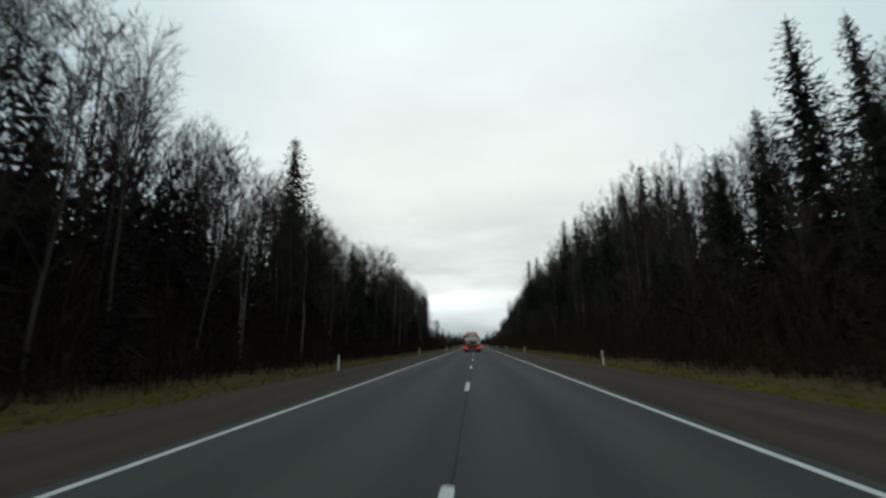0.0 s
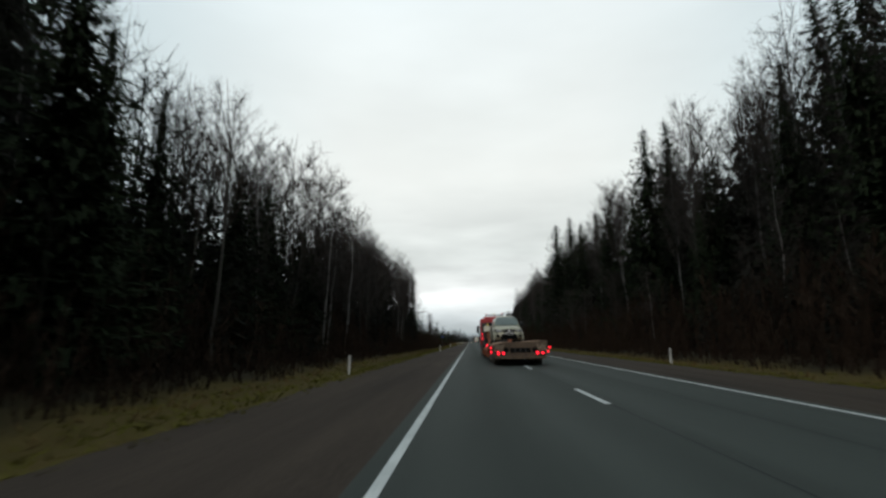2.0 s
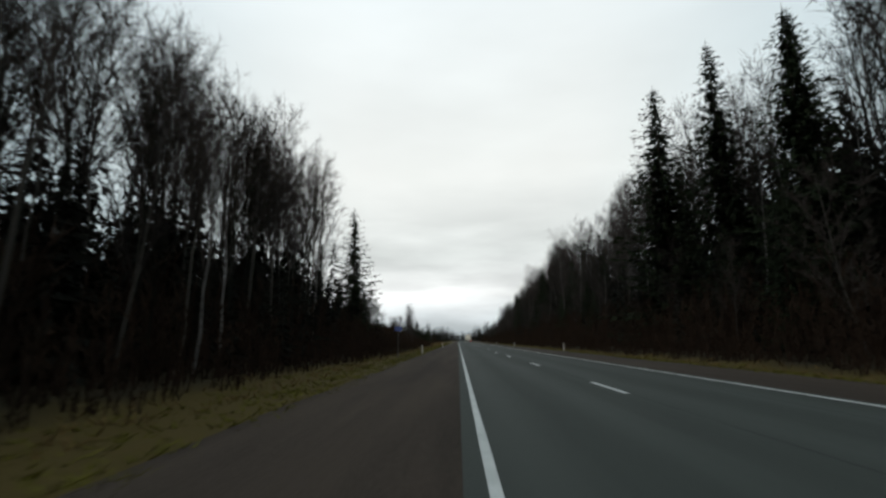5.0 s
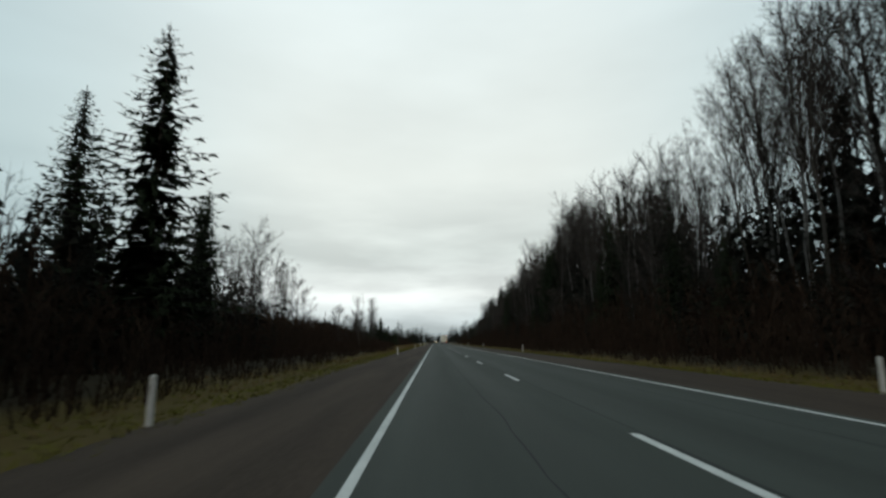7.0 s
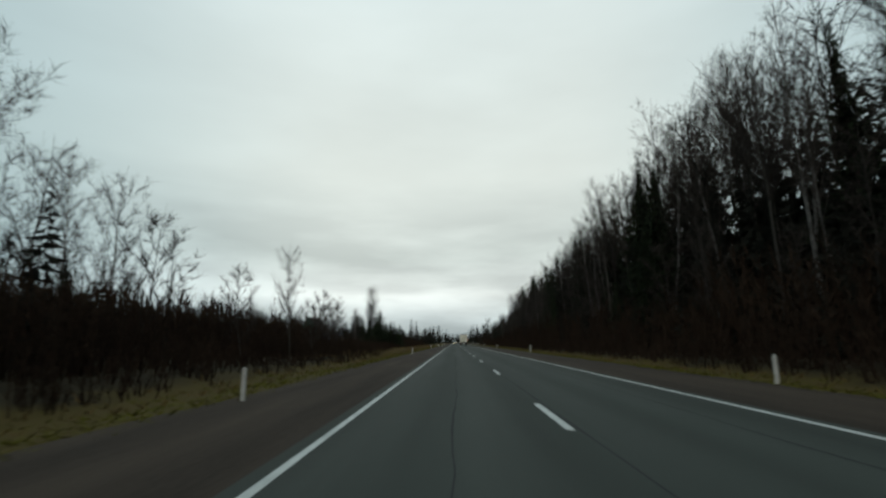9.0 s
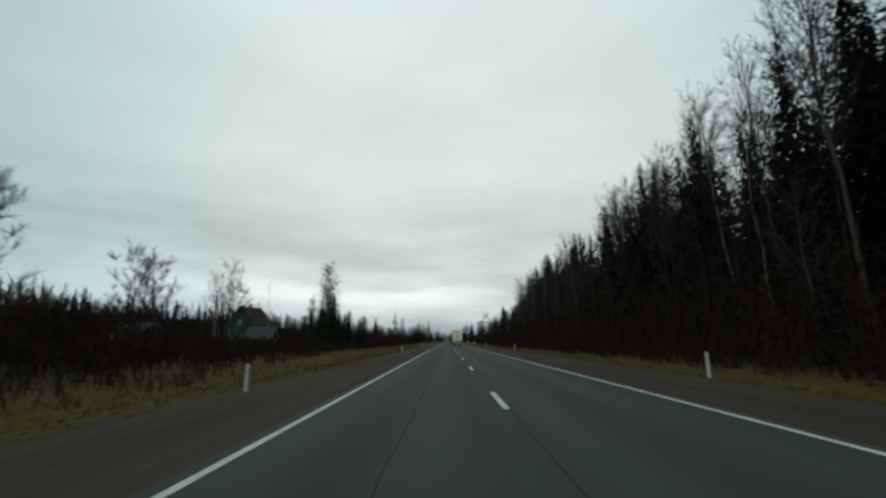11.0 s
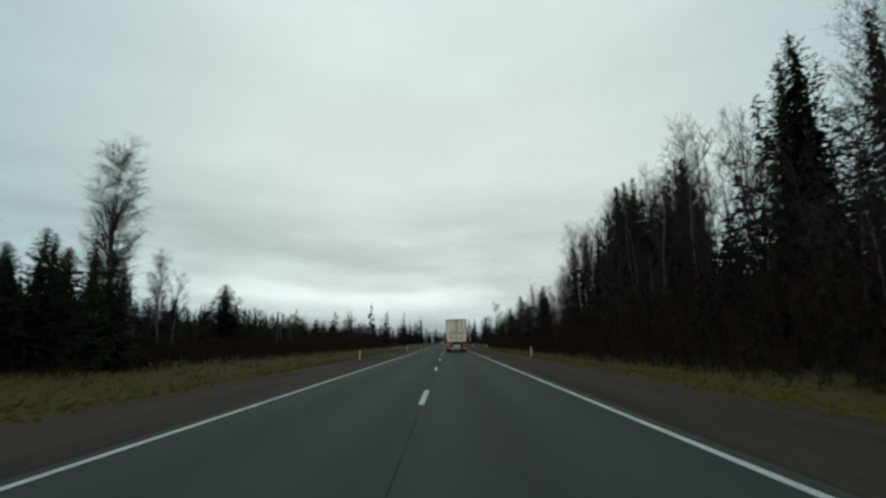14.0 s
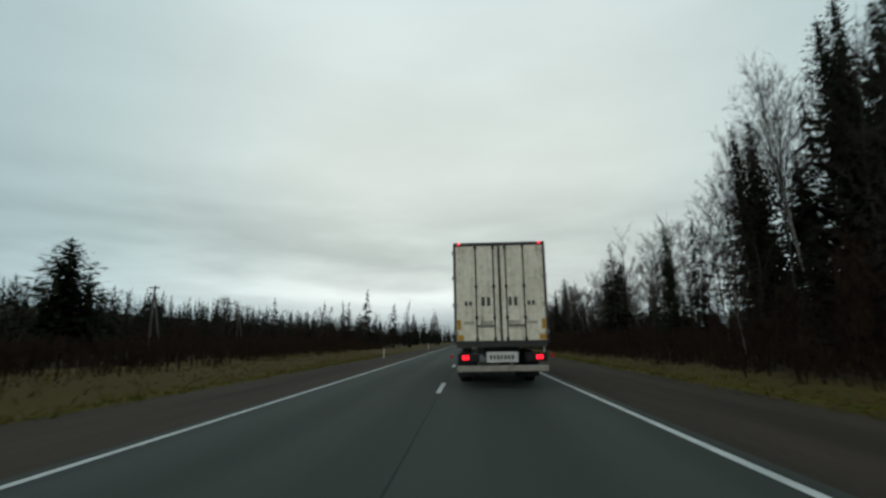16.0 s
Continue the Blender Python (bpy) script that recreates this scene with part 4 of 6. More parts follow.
MARK_RED = lamp_material("marker_lamp_lit", (1.0, 0.012, 0.03), 1.8)
AMBER_LIT = lamp_material("amber_lamp_lit", (1.0, 0.22, 0.02), 0.25)
LAMP_WHITE = lamp_material("head_lamp_lit", (1.0, 0.80, 0.45), 4.0)
ORANGE_TAPE = material("amber_reflective_tape", (0.50, 0.27, 0.02), 0.5, second=(0.33, 0.16, 0.02), scale=4.0, fine=30.0)
INK = material("dark_lettering", (0.03, 0.03, 0.03), 0.7, second=(0.09, 0.09, 0.08), scale=8.0, fine=30.0)
SMUDGE = material("grimy_lettering", (0.16, 0.15, 0.12), 0.8, second=(0.30, 0.28, 0.23), scale=9.0, fine=30.0)
PLATE = material("number_plate", (0.62, 0.62, 0.60), 0.5, second=(0.45, 0.45, 0.43), scale=8.0, fine=40.0)
LOADER = material("dusty_loader_paint", (0.125, 0.083, 0.052), 0.85, second=(0.05, 0.034, 0.023), scale=1.4, fine=12.0, bump=0.2)
LOADER_ORANGE = material("orange_loader_paint", (0.30, 0.075, 0.022), 0.75, second=(0.11, 0.042, 0.022), scale=1.4, fine=12.0, bump=0.2)
DECK = material("dusty_deck_boards", (0.27, 0.155, 0.088), 0.95, second=(0.13, 0.072, 0.04), scale=1.2, fine=9.0, bump=0.3)
STRIPE_PALE = material("faded_stripe", (0.42, 0.34, 0.26), 0.7, second=(0.28, 0.21, 0.15), scale=4.0, fine=25.0)
RED_CAB = material("red_cab_paint", (0.42, 0.018, 0.022), 0.35, second=(0.27, 0.014, 0.016), scale=0.8, fine=8.0)
SILVER = material("beige_silver_paint", (0.36, 0.35, 0.255), 0.38, 0.35, second=(0.29, 0.275, 0.21), scale=0.9, fine=10.0)
YELLOW = material("yellow_beacon", (0.55, 0.36, 0.02), 0.4, second=(0.42, 0.26, 0.02), scale=4.0, fine=20.0)
streaked(LOADER, (0.030, 0.024, 0.018), 0.6)
streaked(LOADER_ORANGE, (0.045, 0.028, 0.018), 0.7)
BUMPER_DIRTY = material("grimy_bumper_paint", (0.36, 0.34, 0.29), 0.7, second=(0.17, 0.155, 0.13), scale=2.0, fine=12.0)
# near-black faces paint the shade of holes and recesses that are not cut
PIT_SHADE = material("painted_opening_shade", (0.004, 0.004, 0.004), 0.9, second=(0.008, 0.008, 0.008), scale=4.0, fine=20.0, spec=0.03)
BADGE = material("bright_badge", (0.75, 0.75, 0.78), 0.3, 0.2, second=(0.6, 0.6, 0.63), scale=4.0, fine=20.0)
CHROME = material("chrome", (0.7, 0.7, 0.7), 0.15, 1.0, second=(0.6, 0.6, 0.6), scale=4.0, fine=20.0)


def build_sign():
    """A small blue distance plate on a grey post."""
    x, y = -9.2, 148.1
    z = ground_height(x, y)
    t = thing("road_sign", pose(x, y, z, 0, 0, 4), "small blue roadside distance sign on a thin grey post", "road sign")
    grey = material("sign_post_paint", (0.06, 0.06, 0.058), 0.8, second=(0.035, 0.035, 0.033), scale=3.0, fine=25.0)
    blue = material("sign_blue", (0.012, 0.055, 0.26), 0.45, second=(0.009, 0.04, 0.19), scale=3.0, fine=25.0)
    part("post", tube(bmesh.new(), (0, 0, -0.3), (0, 0, 2.75), 0.038, 0.035, 10), grey, t)
    plate = part("plate", boxed(-0.3, 0.3, -0.055, -0.04, 2.42, 2.74, bevel=0.006), blue, t, "blue plate with plain pale bars")
    bm = bmesh.new()
    for k in range(3):
        box(bm, -0.16 + k * 0.12, -0.10 + k * 0.12, -0.059, -0.054, 2.52, 2.64)
    part("lettering", bm, GREY_STEEL, plate)
    part("bracket", boxed(-0.06, 0.06, -0.04, 0.04, 2.52, 2.6, bevel=0.006), grey, t)


build_sign()


def glass_material(name, colour, rough=0.08):
    m = bpy.data.materials.new(name)
    m.use_nodes = True
    b = m.node_tree.nodes["Principled BSDF"]
    b.inputs["Base Color"].default_value = (*colour, 1)
    b.inputs["Roughness"].default_value = rough
    b.inputs["Specular IOR Level"].default_value = 0.8
    return m


GLASS = glass_material("tinted_car_glass", (0.06, 0.085, 0.08))
# pale base colour holds both dust and a painted reflection of the sky
SCREEN = glass_material("dusty_sky_sheen_glass", (0.22, 0.27, 0.255), 0.12)
LENS = glass_material("clear_lamp_lens", (0.24, 0.24, 0.23), 0.12)


def wheel(parent, x, y, z, r, w, rim_mat, name="wheel"):
    """A tyre turned about x with a grooved tread, and a dished rim in it."""
    s = 1 if x > 0 else -1
    prof = [(-0.5, 0.60), (-0.5, 0.86), (-0.42, 0.97), (-0.2, 1.0), (-0.16, 0.975), (-0.04, 0.975), (0, 1.0), (0.04, 0.975), (0.16, 0.975), (0.2, 1.0), (0.42, 0.97), (0.5, 0.86), (0.5, 0.60)]
    n = 26

    def lathe(profile, close):
        bm = bmesh.new()
        rings = [[bm.verts.new((u * w, r * v * math.cos(6.28319 * i / n), r * v * math.sin(6.28319 * i / n))) for i in range(n)] for u, v in profile]
        for p, q in zip(rings, rings[1:]):
            for i in range(n):
                bm.faces.new((p[i], p[(i + 1) % n], q[(i + 1) % n], q[i]))
        if close:
            bm.faces.new(rings[-1])
            bm.faces.new(rings[0][::-1])
        bmesh.ops.recalc_face_normals(bm, faces=bm.faces[:])
        return bm

    tyre = part(name, lathe(prof, True), TYRE, parent)
    tyre.location = (x, y, z)
    part("rim", lathe([(s * 0.51, 0.61), (s * 0.52, 0.57), (s * 0.36, 0.5), (s * 0.3, 0.28), (s * 0.46, 0.24), (s * 0.47, 0.05)], False), rim_mat, tyre)
    return tyre


def bars(parent, x0, x1, z0, z1, y, count, mat, name="lettering"):
    """Plain upright bars that stand in for writing."""
    bm = bmesh.new()
    step = (x1 - x0) / count
    for i in range(count):
        box(bm, x0 + i * step, x0 + i * step + step * 0.62, y - 0.003, y, z0, z1)
    return part(name, bm, mat, parent)


# ---- refrigerated lorry in the right lane ----


def build_lorry():
    t = thing("semi_trailer", pose(1.70, 369.8, 0), "dirty white box semi-trailer with double doors and lit tail lamps", "truck trailer")
    w = 1.275
    body = boxed(-w, w, 0.05, 13.6, 1.22, 3.98, bevel=0.03)
    part("box_body", body, WHITE_DIRTY, t)
    bm = bmesh.new()
    for a in ((-w - 0.004, -w + 0.055, -0.02, 0.09, 1.2, 4.0), (w - 0.055, w + 0.004, -0.02, 0.09, 1.2, 4.0), (-w + 0.055, w - 0.055, -0.02, 0.09, 3.91, 4.0), (-w + 0.055, w - 0.055, -0.02, 0.09, 1.1, 1.27)):
        box(bm, *a, bevel=0.008)
    part("rear_frame", bm, DARK_STEEL, t, "dark steel door frame")
    for s in (-1, 1):
        a, b = sorted((s * 0.02, s * (w - 0.065)))
        d = part("door", boxed(a, b, -0.01, 0.045, 1.28, 3.9, bevel=0.008), WHITE_DIRTY, t)
        part("door_seal", boxed(s * 0.02 - 0.014, s * 0.02 + 0.014, -0.016, -0.008, 1.28, 3.9), BLACK, d)
        for x in (0.17, 0.66):
            rod = part("lock_rod", tube(bmesh.new(), (s * x, -0.032, 1.2), (s * x, -0.032, 3.95), 0.017, 0.017, 8), DARK_STEEL, d)
            for z in (1.32, 1.9, 2.75, 3.85):
                part("rod_bracket", boxed(s * x - 0.04, s * x + 0.04, -0.045, -0.008, z - 0.04, z + 0.04, bevel=0.006), DARK_STEEL, rod)
            part("lock_handle", boxed(s * x - 0.02, s * x + 0.26 * s * (1 if x < 0.3 else -1) * 1.0 + 0.02, -0.05, -0.03, 1.66, 1.7) if s > 0 else boxed(s * x - (0.26 if x < 0.3 else -0.02), s * x + (0.02 if x < 0.3 else 0.26), -0.05, -0.03, 1.66, 1.7), GREY_STEEL, d)
        for z in (1.5, 2.25, 3.0, 3.7):
            part("hinge", boxed(s * (w - 0.03) - 0.07, s * (w - 0.03) + 0.045, -0.05, -0.012, z - 0.05, z + 0.05, bevel=0.01), GREY_STEEL, d, "pale hinge")
        # amber tape at the lower corners and dark grime bars over the sill
        part("reflective_tape", boxed(min(s * 1.02, s * 1.2), max(s * 1.02, s * 1.2), -0.016, -0.011, 1.3, 1.44), ORANGE_TAPE, d, "amber reflective tape")
        part("reflective_tape", boxed(min(s * 1.1, s * 1.2), max(s * 1.1, s * 1.2), -0.016, -0.011, 1.58, 1.85), ORANGE_TAPE, d, "amber reflective tape")
        bars(d, *sorted((s * 0.2, s * 0.55)), 1.70, 1.82, -0.013, 5, SMUDGE)
        bars(d, *sorted((s * 0.72, s * 1.0)), 1.72, 1.80, -0.013, 4, SMUDGE)
        bars(d, *sorted((s * 0.22, s * 0.52)), 2.22, 2.46, -0.013, 2, INK)
        bars(d, *sorted((s * 0.74, s * 0.98)), 2.23, 2.35, -0.013, 2, INK)
        part("marker_lamp", boxed(s * 1.12 - 0.04, s * 1.12 + 0.04, -0.06, -0.02, 3.935, 3.985, bevel=0.01), MARK_RED, t, "lit red marker lamp")
        lamp = part("lamp_cluster", boxed(min(s * 0.62, s * 1.2), max(s * 0.62, s * 1.2), -0.04, 0.1, 0.72, 0.95, bevel=0.02), BLACK, t, "black lamp housing")
        for x in (0.94, 1.04):
            part("tail_lamp", boxed(s * x - 0.038, s * x + 0.038, -0.055, -0.038, 0.785, 0.895, bevel=0.014), TAIL_RED, lamp, "lit red tail lamp")
        part("side_marker", boxed(s * 1.36 - 0.05, s * 1.36 + 0.03, 0.0, 0.06, 0.82, 0.92, bevel=0.01), RED_GLASS, t, "red side marker on a rubber arm")
        part("mudflap", boxed(s * 0.95 - 0.3, s * 0.95 + 0.3, 2.0, 2.02, 0.2, 0.9), BLACK, t)
        part("side_rail", boxed(min(s * 1.2, s * 1.25), max(s * 1.2, s * 1.25), 4.6, 9.8, 0.55, 0.75, bevel=0.01), GREY_STEEL, t)
        for y in (2.9, 4.2, 5.5):
            wheel(t, s * 1.02, y, 0.5, 0.5, 0.38, RIM)
    part("rear_bumper", boxed(-1.22, 1.22, -0.02, 0.12, 0.46, 0.62, bevel=0.02), BUMPER_DIRTY, t, "grimy pale under-run bar")
    plate = part("number_plate", boxed(-0.42, 0.42, -0.03, -0.005, 0.7, 0.98, bevel=0.01), PLATE, t, "dirty number plate with plain bars")
    bars(plate, -0.34, 0.34, 0.78, 0.9, -0.032, 7, INK)
    part("chassis", boxed(-0.5, 0.5, 0.3, 12.5, 0.85, 1.2, bevel=0.02), DARK_STEEL, t)
    part("cooling_unit", boxed(-0.95, 0.95, 13.62, 14.15, 2.3, 3.9, bevel=0.06), WHITE_DIRTY, t)

    c = thing("lorry_tractor", pose(1.72, 383.0, 0), "white lorry cab with dark mirrors coupled to the box trailer", "truck")
    part("cab", prism(bmesh.new(), [(1.7, 0.8), (3.9, 0.55), (3.95, 1.9), (3.75, 3.0), (3.3, 3.65), (1.7, 3.7)], -1.22, 1.22, bevel=0.07), WHITE_DIRTY, c)
    part("frame", boxed(-0.45, 0.45, -1.8, 3.2, 0.6, 0.95, bevel=0.02), DARK_STEEL, c)
    part("windscreen", prism(bmesh.new(), [(3.955, 1.95), (3.79, 2.95), (3.81, 2.95), (3.975, 1.95)], -1.1, 1.1), GLASS, c)
    for s in (-1, 1):
        m = part("mirror", boxed(min(s * 1.3, s * 1.52), max(s * 1.3, s * 1.52), 3.35, 3.5, 1.95, 2.65, bevel=0.03), BLACK, c)
        part("mirror_arm", tube(bmesh.new(), (s * 1.2, 3.5, 2.55), (s * 1.36, 3.45, 2.55), 0.02, 0.02), BLACK, m)
        part("side_window", boxed(min(s * 1.215, s * 1.226), max(s * 1.215, s * 1.226), 2.6, 3.6, 2.05, 2.85), GLASS, c)
        wheel(c, s * 1.0, -0.2, 0.5, 0.5, 0.5, RIM)
        wheel(c, s * 1.03, 3.1, 0.5, 0.5, 0.34, RIM)


build_lorry()

# ---- low-loader with a pickup on it, pulling out over the middle of the road ----
LOADER_AT = pose(-0.20, 59.8, 0, 0, 0, 1.0)


def build_low_loader():
    t = thing("low_loader_trailer", LOADER_AT, "dusty brown low-loader trailer with striped corners and lit tail lamps", "truck trailer")
    w = 1.36
    axles = (1.45, 2.92, 4.38)
    for s in (-1, 1):
        # each wing over the wheels is cut away in arches on its outer side
        cut = [(0.0, 0.50), (0.0, 1.04), (4.85, 1.04), (5.3, 0.88), (5.3, 0.80), (5.05, 0.74)]
        for y in reversed(axles):
            cut += [(y + 0.57 * math.cos(q), 0.74 + 0.245 * math.sin(q)) for q in [math.pi * k / 8 for k in range(9)]]
        cut += [(0.80, 0.74), (0.66, 0.50)]
        wing = part("wing_skirt", prism(bmesh.new(), cut, *sorted((s * 1.30, s * w))), LOADER, t)
        top = part("rear_deck", prism(bmesh.new(), [(0.0, 0.985), (0.0, 1.04), (4.85, 1.04), (5.3, 0.88), (5.3, 0.83), (4.85, 0.985)], *sorted((s * 0.42, s * 1.298))), LOADER, t)
        # the boards lie crowned, falling to the outer edge and down to the well in front
        for x0, x1, z0, z1 in ((0.44, 0.725, 1.195, 1.19), (0.735, 1.025, 1.188, 1.155), (1.035, 1.335, 1.152, 1.068)) if s < 0 else ((0.44, 0.725, 1.19, 1.21), (0.735, 1.025, 1.212, 1.235), (1.035, 1.335, 1.238, 1.262)):
            bm = bmesh.new()
            rows = [[bm.verts.new((s * x, y, z - d - h)) for x, z, h in ((x0, z0, 0.028), (x1, z1, 0.028), (x1, z1, 0.0), (x0, z0, 0.0))] for y, d in ((0.08, 0.0), (4.45, 0.0), (4.9, 0.05), (5.28, 0.21))]
            for p, q in zip(rows, rows[1:]):
                for i in range(4):
                    bm.faces.new((p[i], p[(i + 1) % 4], q[(i + 1) % 4], q[i]))
            bm.faces.new(rows[0])
            bm.faces.new(rows[-1][::-1])
            bmesh.ops.recalc_face_normals(bm, faces=bm.faces[:])
            part("deck_board", bm, DECK, top)
        for y in (0.9, 2.3, 3.7):
            part("lashing_hole", tube(bmesh.new(), (s * 1.2, y, 1.02), (s * 1.2, y, 1.108 if s < 0 else 1.256), 0.055, 0.055, 12), PIT_SHADE, top, "black disc painted as a shaded lashing hole in the deck")
        part("deck_bearer", boxed(*sorted((s * 0.45, s * 1.0)), 0.1, 4.4, 1.04, 1.15), DARK_STEEL, top)
        part("inner_wall", boxed(*sorted((s * 0.42, s * 0.47)), 0.05, 4.8, 0.7, 0.98), LOADER, t)
        for y in (0.6, 2.12, 3.4):
            # slots are not cut: flat black plates paint their shade
            part("lashing_slot", boxed(*sorted((s * (w - 0.004), s * (w + 0.006))), y - 0.05, y + 0.05, 0.90, 0.99, bevel=0.004), BLACK, wing, "black plate painted as a shaded lashing slot")
        part("side_reflector", boxed(*sorted((s * (w - 0.004), s * (w + 0.012))), 1.985, 2.005, 0.862, 0.878, bevel=0.003), AMBER_LIT, wing, "small lit amber side lamp")
    part("middle_deck", boxed(-0.415, 0.415, 0.05, 5.2, 0.80, 0.86, bevel=0.01), LOADER, t)
    part("spare_plank", boxed(-0.36, -0.08, 0.9, 4.4, 0.862, 0.92, bevel=0.01), DECK, t, "loose pale plank in the middle channel")
    part("hydraulic_box", boxed(0.02, 0.36, 1.6, 2.5, 0.862, 1.10, bevel=0.03), LOADER, t, "dusty box in the middle channel")
    part("axle_beam", boxed(-0.4, 0.4, 0.4, 5.2, 0.42, 0.66, bevel=0.02), DARK_STEEL, t)
    # the rear panel's top edge climbs from one corner to the other
    bm = bmesh.new()
    edge = ((-w, 0.50), (w, 0.50), (w, 1.275), (0.45, 1.20), (-0.45, 1.20), (-1.0, 1.16), (-w, 1.075))
    rear, front = [[bm.verts.new((x, y, z)) for x, z in edge] for y in (-0.06, 0.02)]
    bm.faces.new(rear)
    bm.faces.new(front[::-1])
    for i in range(len(edge)):
        bm.faces.new((rear[i], front[i], front[(i + 1) % len(edge)], rear[(i + 1) % len(edge)]))
    bmesh.ops.recalc_face_normals(bm, faces=bm.faces[:])
    bmesh.ops.bevel(bm, geom=bm.edges[:], offset=0.01, segments=1, affect="EDGES")
    back = part("rear_panel", bm, LOADER, t)
    part("under_run_bar", boxed(-1.3, 1.3, -0.10, 0.0, 0.36, 0.49, bevel=0.02), LOADER, back, "dusty under-run bar")
    for x in (-0.72, 0.72):
        part("round_recess", tube(bmesh.new(), (x, -0.066, 0.80), (x, -0.058, 0.80), 0.13, 0.13, 20), PIT_SHADE, back, "black disc painted as a shaded round recess")
    part("recess", boxed(-0.52, 0.52, -0.075, -0.058, 0.66, 0.9, bevel=0.004), PIT_SHADE, back, "black slab painted as a shaded recess")
    bm = bmesh.new()
    for i in range(3):
        box(bm, -0.29 + i * 0.27, -0.25 + i * 0.27, -0.085, -0.07, 0.68, 0.88)
    part("recess_rib", bm, DARK_STEEL, back)
    for s in (-1, 1):
        corner = part("striped_corner", boxed(min(s * 0.92, s * 1.355), max(s * 0.92, s * 1.355), -0.075, -0.058, 0.75, 1.06), LOADER, back, "corner board with pale slanted stripes")
        for i in range(4):
            bm = bmesh.new()
            x = s * (0.98 + i * 0.11)
            vs = [bm.verts.new(p) for p in ((x - 0.03, -0.08, 0.76), (x + 0.03, -0.08, 0.76), (x + 0.03 - s * 0.12, -0.08, 1.05), (x - 0.03 - s * 0.12, -0.08, 1.05))]
            bm.faces.new(vs)
            bmesh.ops.solidify(bm, geom=bm.faces[:], thickness=0.004)
            part("stripe", bm, STRIPE_PALE, corner, "faded pale stripe")
        for x in (0.86, 1.12):
            h = part("lamp_housing", boxed(s * x - 0.1, s * x + 0.1, -0.085, -0.058, 0.55, 0.74, bevel=0.01), BLACK, back)
            part("tail_lamp", boxed(s * x - 0.05, s * x + 0.05, -0.1, -0.084, 0.575, 0.715, bevel=0.015), TAIL_RED, h, "lit red tail lamp")
        arm = part("marker_arm", boxed(min(s * 1.36, s * 1.5), max(s * 1.36, s * 1.5), 0.0, 0.03, 0.88, 0.92), BLACK, t)
        part("marker_lamp", boxed(s * 1.5 - 0.04, s * 1.5 + 0.04, -0.03, 0.05, 0.86, 0.97, bevel=0.015), MARK_RED, arm, "lit red marker lamp")
        arm = part("marker_arm", boxed(min(s * 1.36, s * 1.46), max(s * 1.36, s * 1.46), 0.3, 0.33, 0.68, 0.72), BLACK, t)
        part("marker_lamp", boxed(s * 1.46 - 0.04, s * 1.46 + 0.04, 0.27, 0.35, 0.65, 0.75, bevel=0.015), MARK_RED, arm, "lit red marker lamp")
        for y in axles:
            wheel(t, s * 1.07, y, 0.47, 0.47, 0.42, RIM)
        beam = part("side_beam", boxed(min(s * 1.24, s * 1.36), max(s * 1.24, s * 1.36), 5.3, 12.6, 0.30, 0.74, bevel=0.02), LOADER_ORANGE, t, "orange side beam")
        for i in range(8):
            part("beam_pocket", boxed(*sorted((s * 1.352, s * 1.366)), 5.86 + i * 0.8, 6.34 + i * 0.8, 0.40, 0.62, bevel=0.006), DARK_STEEL if i % 2 else LOADER, beam)
        for i in range(9):
            part("beam_rib", boxed(min(s * 1.355, s * 1.385), max(s * 1.355, s * 1.385), 5.7 + i * 0.8, 5.78 + i * 0.8, 0.31, 0.69), LOADER_ORANGE, beam)
        part("gooseneck_beam", prism(bmesh.new(), [(12.4, 0.4), (12.4, 0.75), (12.9, 1.75), (13.4, 1.95), (16.0, 1.9), (16.0, 1.5), (13.5, 1.4), (13.0, 0.4)], min(s * 0.62, s * 0.9), max(s * 0.62, s * 0.9), bevel=0.02), LOADER_ORANGE, t, "orange gooseneck beam")
    well = part("well_deck", boxed(-1.238, 1.238, 5.32, 12.6, 0.5, 0.795, bevel=0.01), LOADER_ORANGE, t)
    for i in range(6):
        part("deck_board", boxed(-1.2 + i * 0.4, -0.83 + i * 0.4, 5.4, 12.5, 0.797, 0.83, bevel=0.005), DECK, well)
    part("gooseneck_plate", boxed(-0.92, 0.92, 13.2, 15.9, 1.93, 1.99, bevel=0.01), LOADER_ORANGE, t)
    board = part("sign_board", boxed(-1.2, 1.2, 13.0, 13.05, 2.0, 2.42, bevel=0.01), WHITE_DIRTY, t, "pale board with plain lettering bars")
    bars(board, -0.7, 0.8, 2.1, 2.32, 12.996, 9, INK)
    part("beacon", tube(bmesh.new(), (-0.9, 13.2, 2.42), (-0.9, 13.2, 2.62), 0.08, 0.06, 12), YELLOW, t, "yellow warning beacon")
    part("rear_lamp_pod", boxed(-1.05, -0.93, 12.9, 12.98, 0.86, 1.0, bevel=0.01), MARK_RED, t, "lit red lamp")

    c = thing("heavy_tractor", LOADER_AT @ pose(0, 16.2, 0), "bright red heavy tractor cab with roof beacons towing the low-loader", "truck")
    part("cab", prism(bmesh.new(), [(2.0, 0.9), (4.4, 0.6), (4.45, 1.9), (4.25, 2.9), (3.9, 3.2), (2.0, 3.22)], -1.24, 1.24, bevel=0.08), RED_CAB, c)
    part("roof_spoiler", prism(bmesh.new(), [(2.05, 3.2), (2.1, 3.42), (3.2, 3.38), (3.7, 3.2)], -0.95, 0.95, bevel=0.04), RED_CAB, c)
    part("frame", boxed(-0.45, 0.45, -2.6, 3.6, 0.62, 0.98, bevel=0.02), DARK_STEEL, c)
    part("rear_window", boxed(-0.55, 0.55, 1.985, 1.998, 2.2, 2.75, bevel=0.004), GLASS, c)
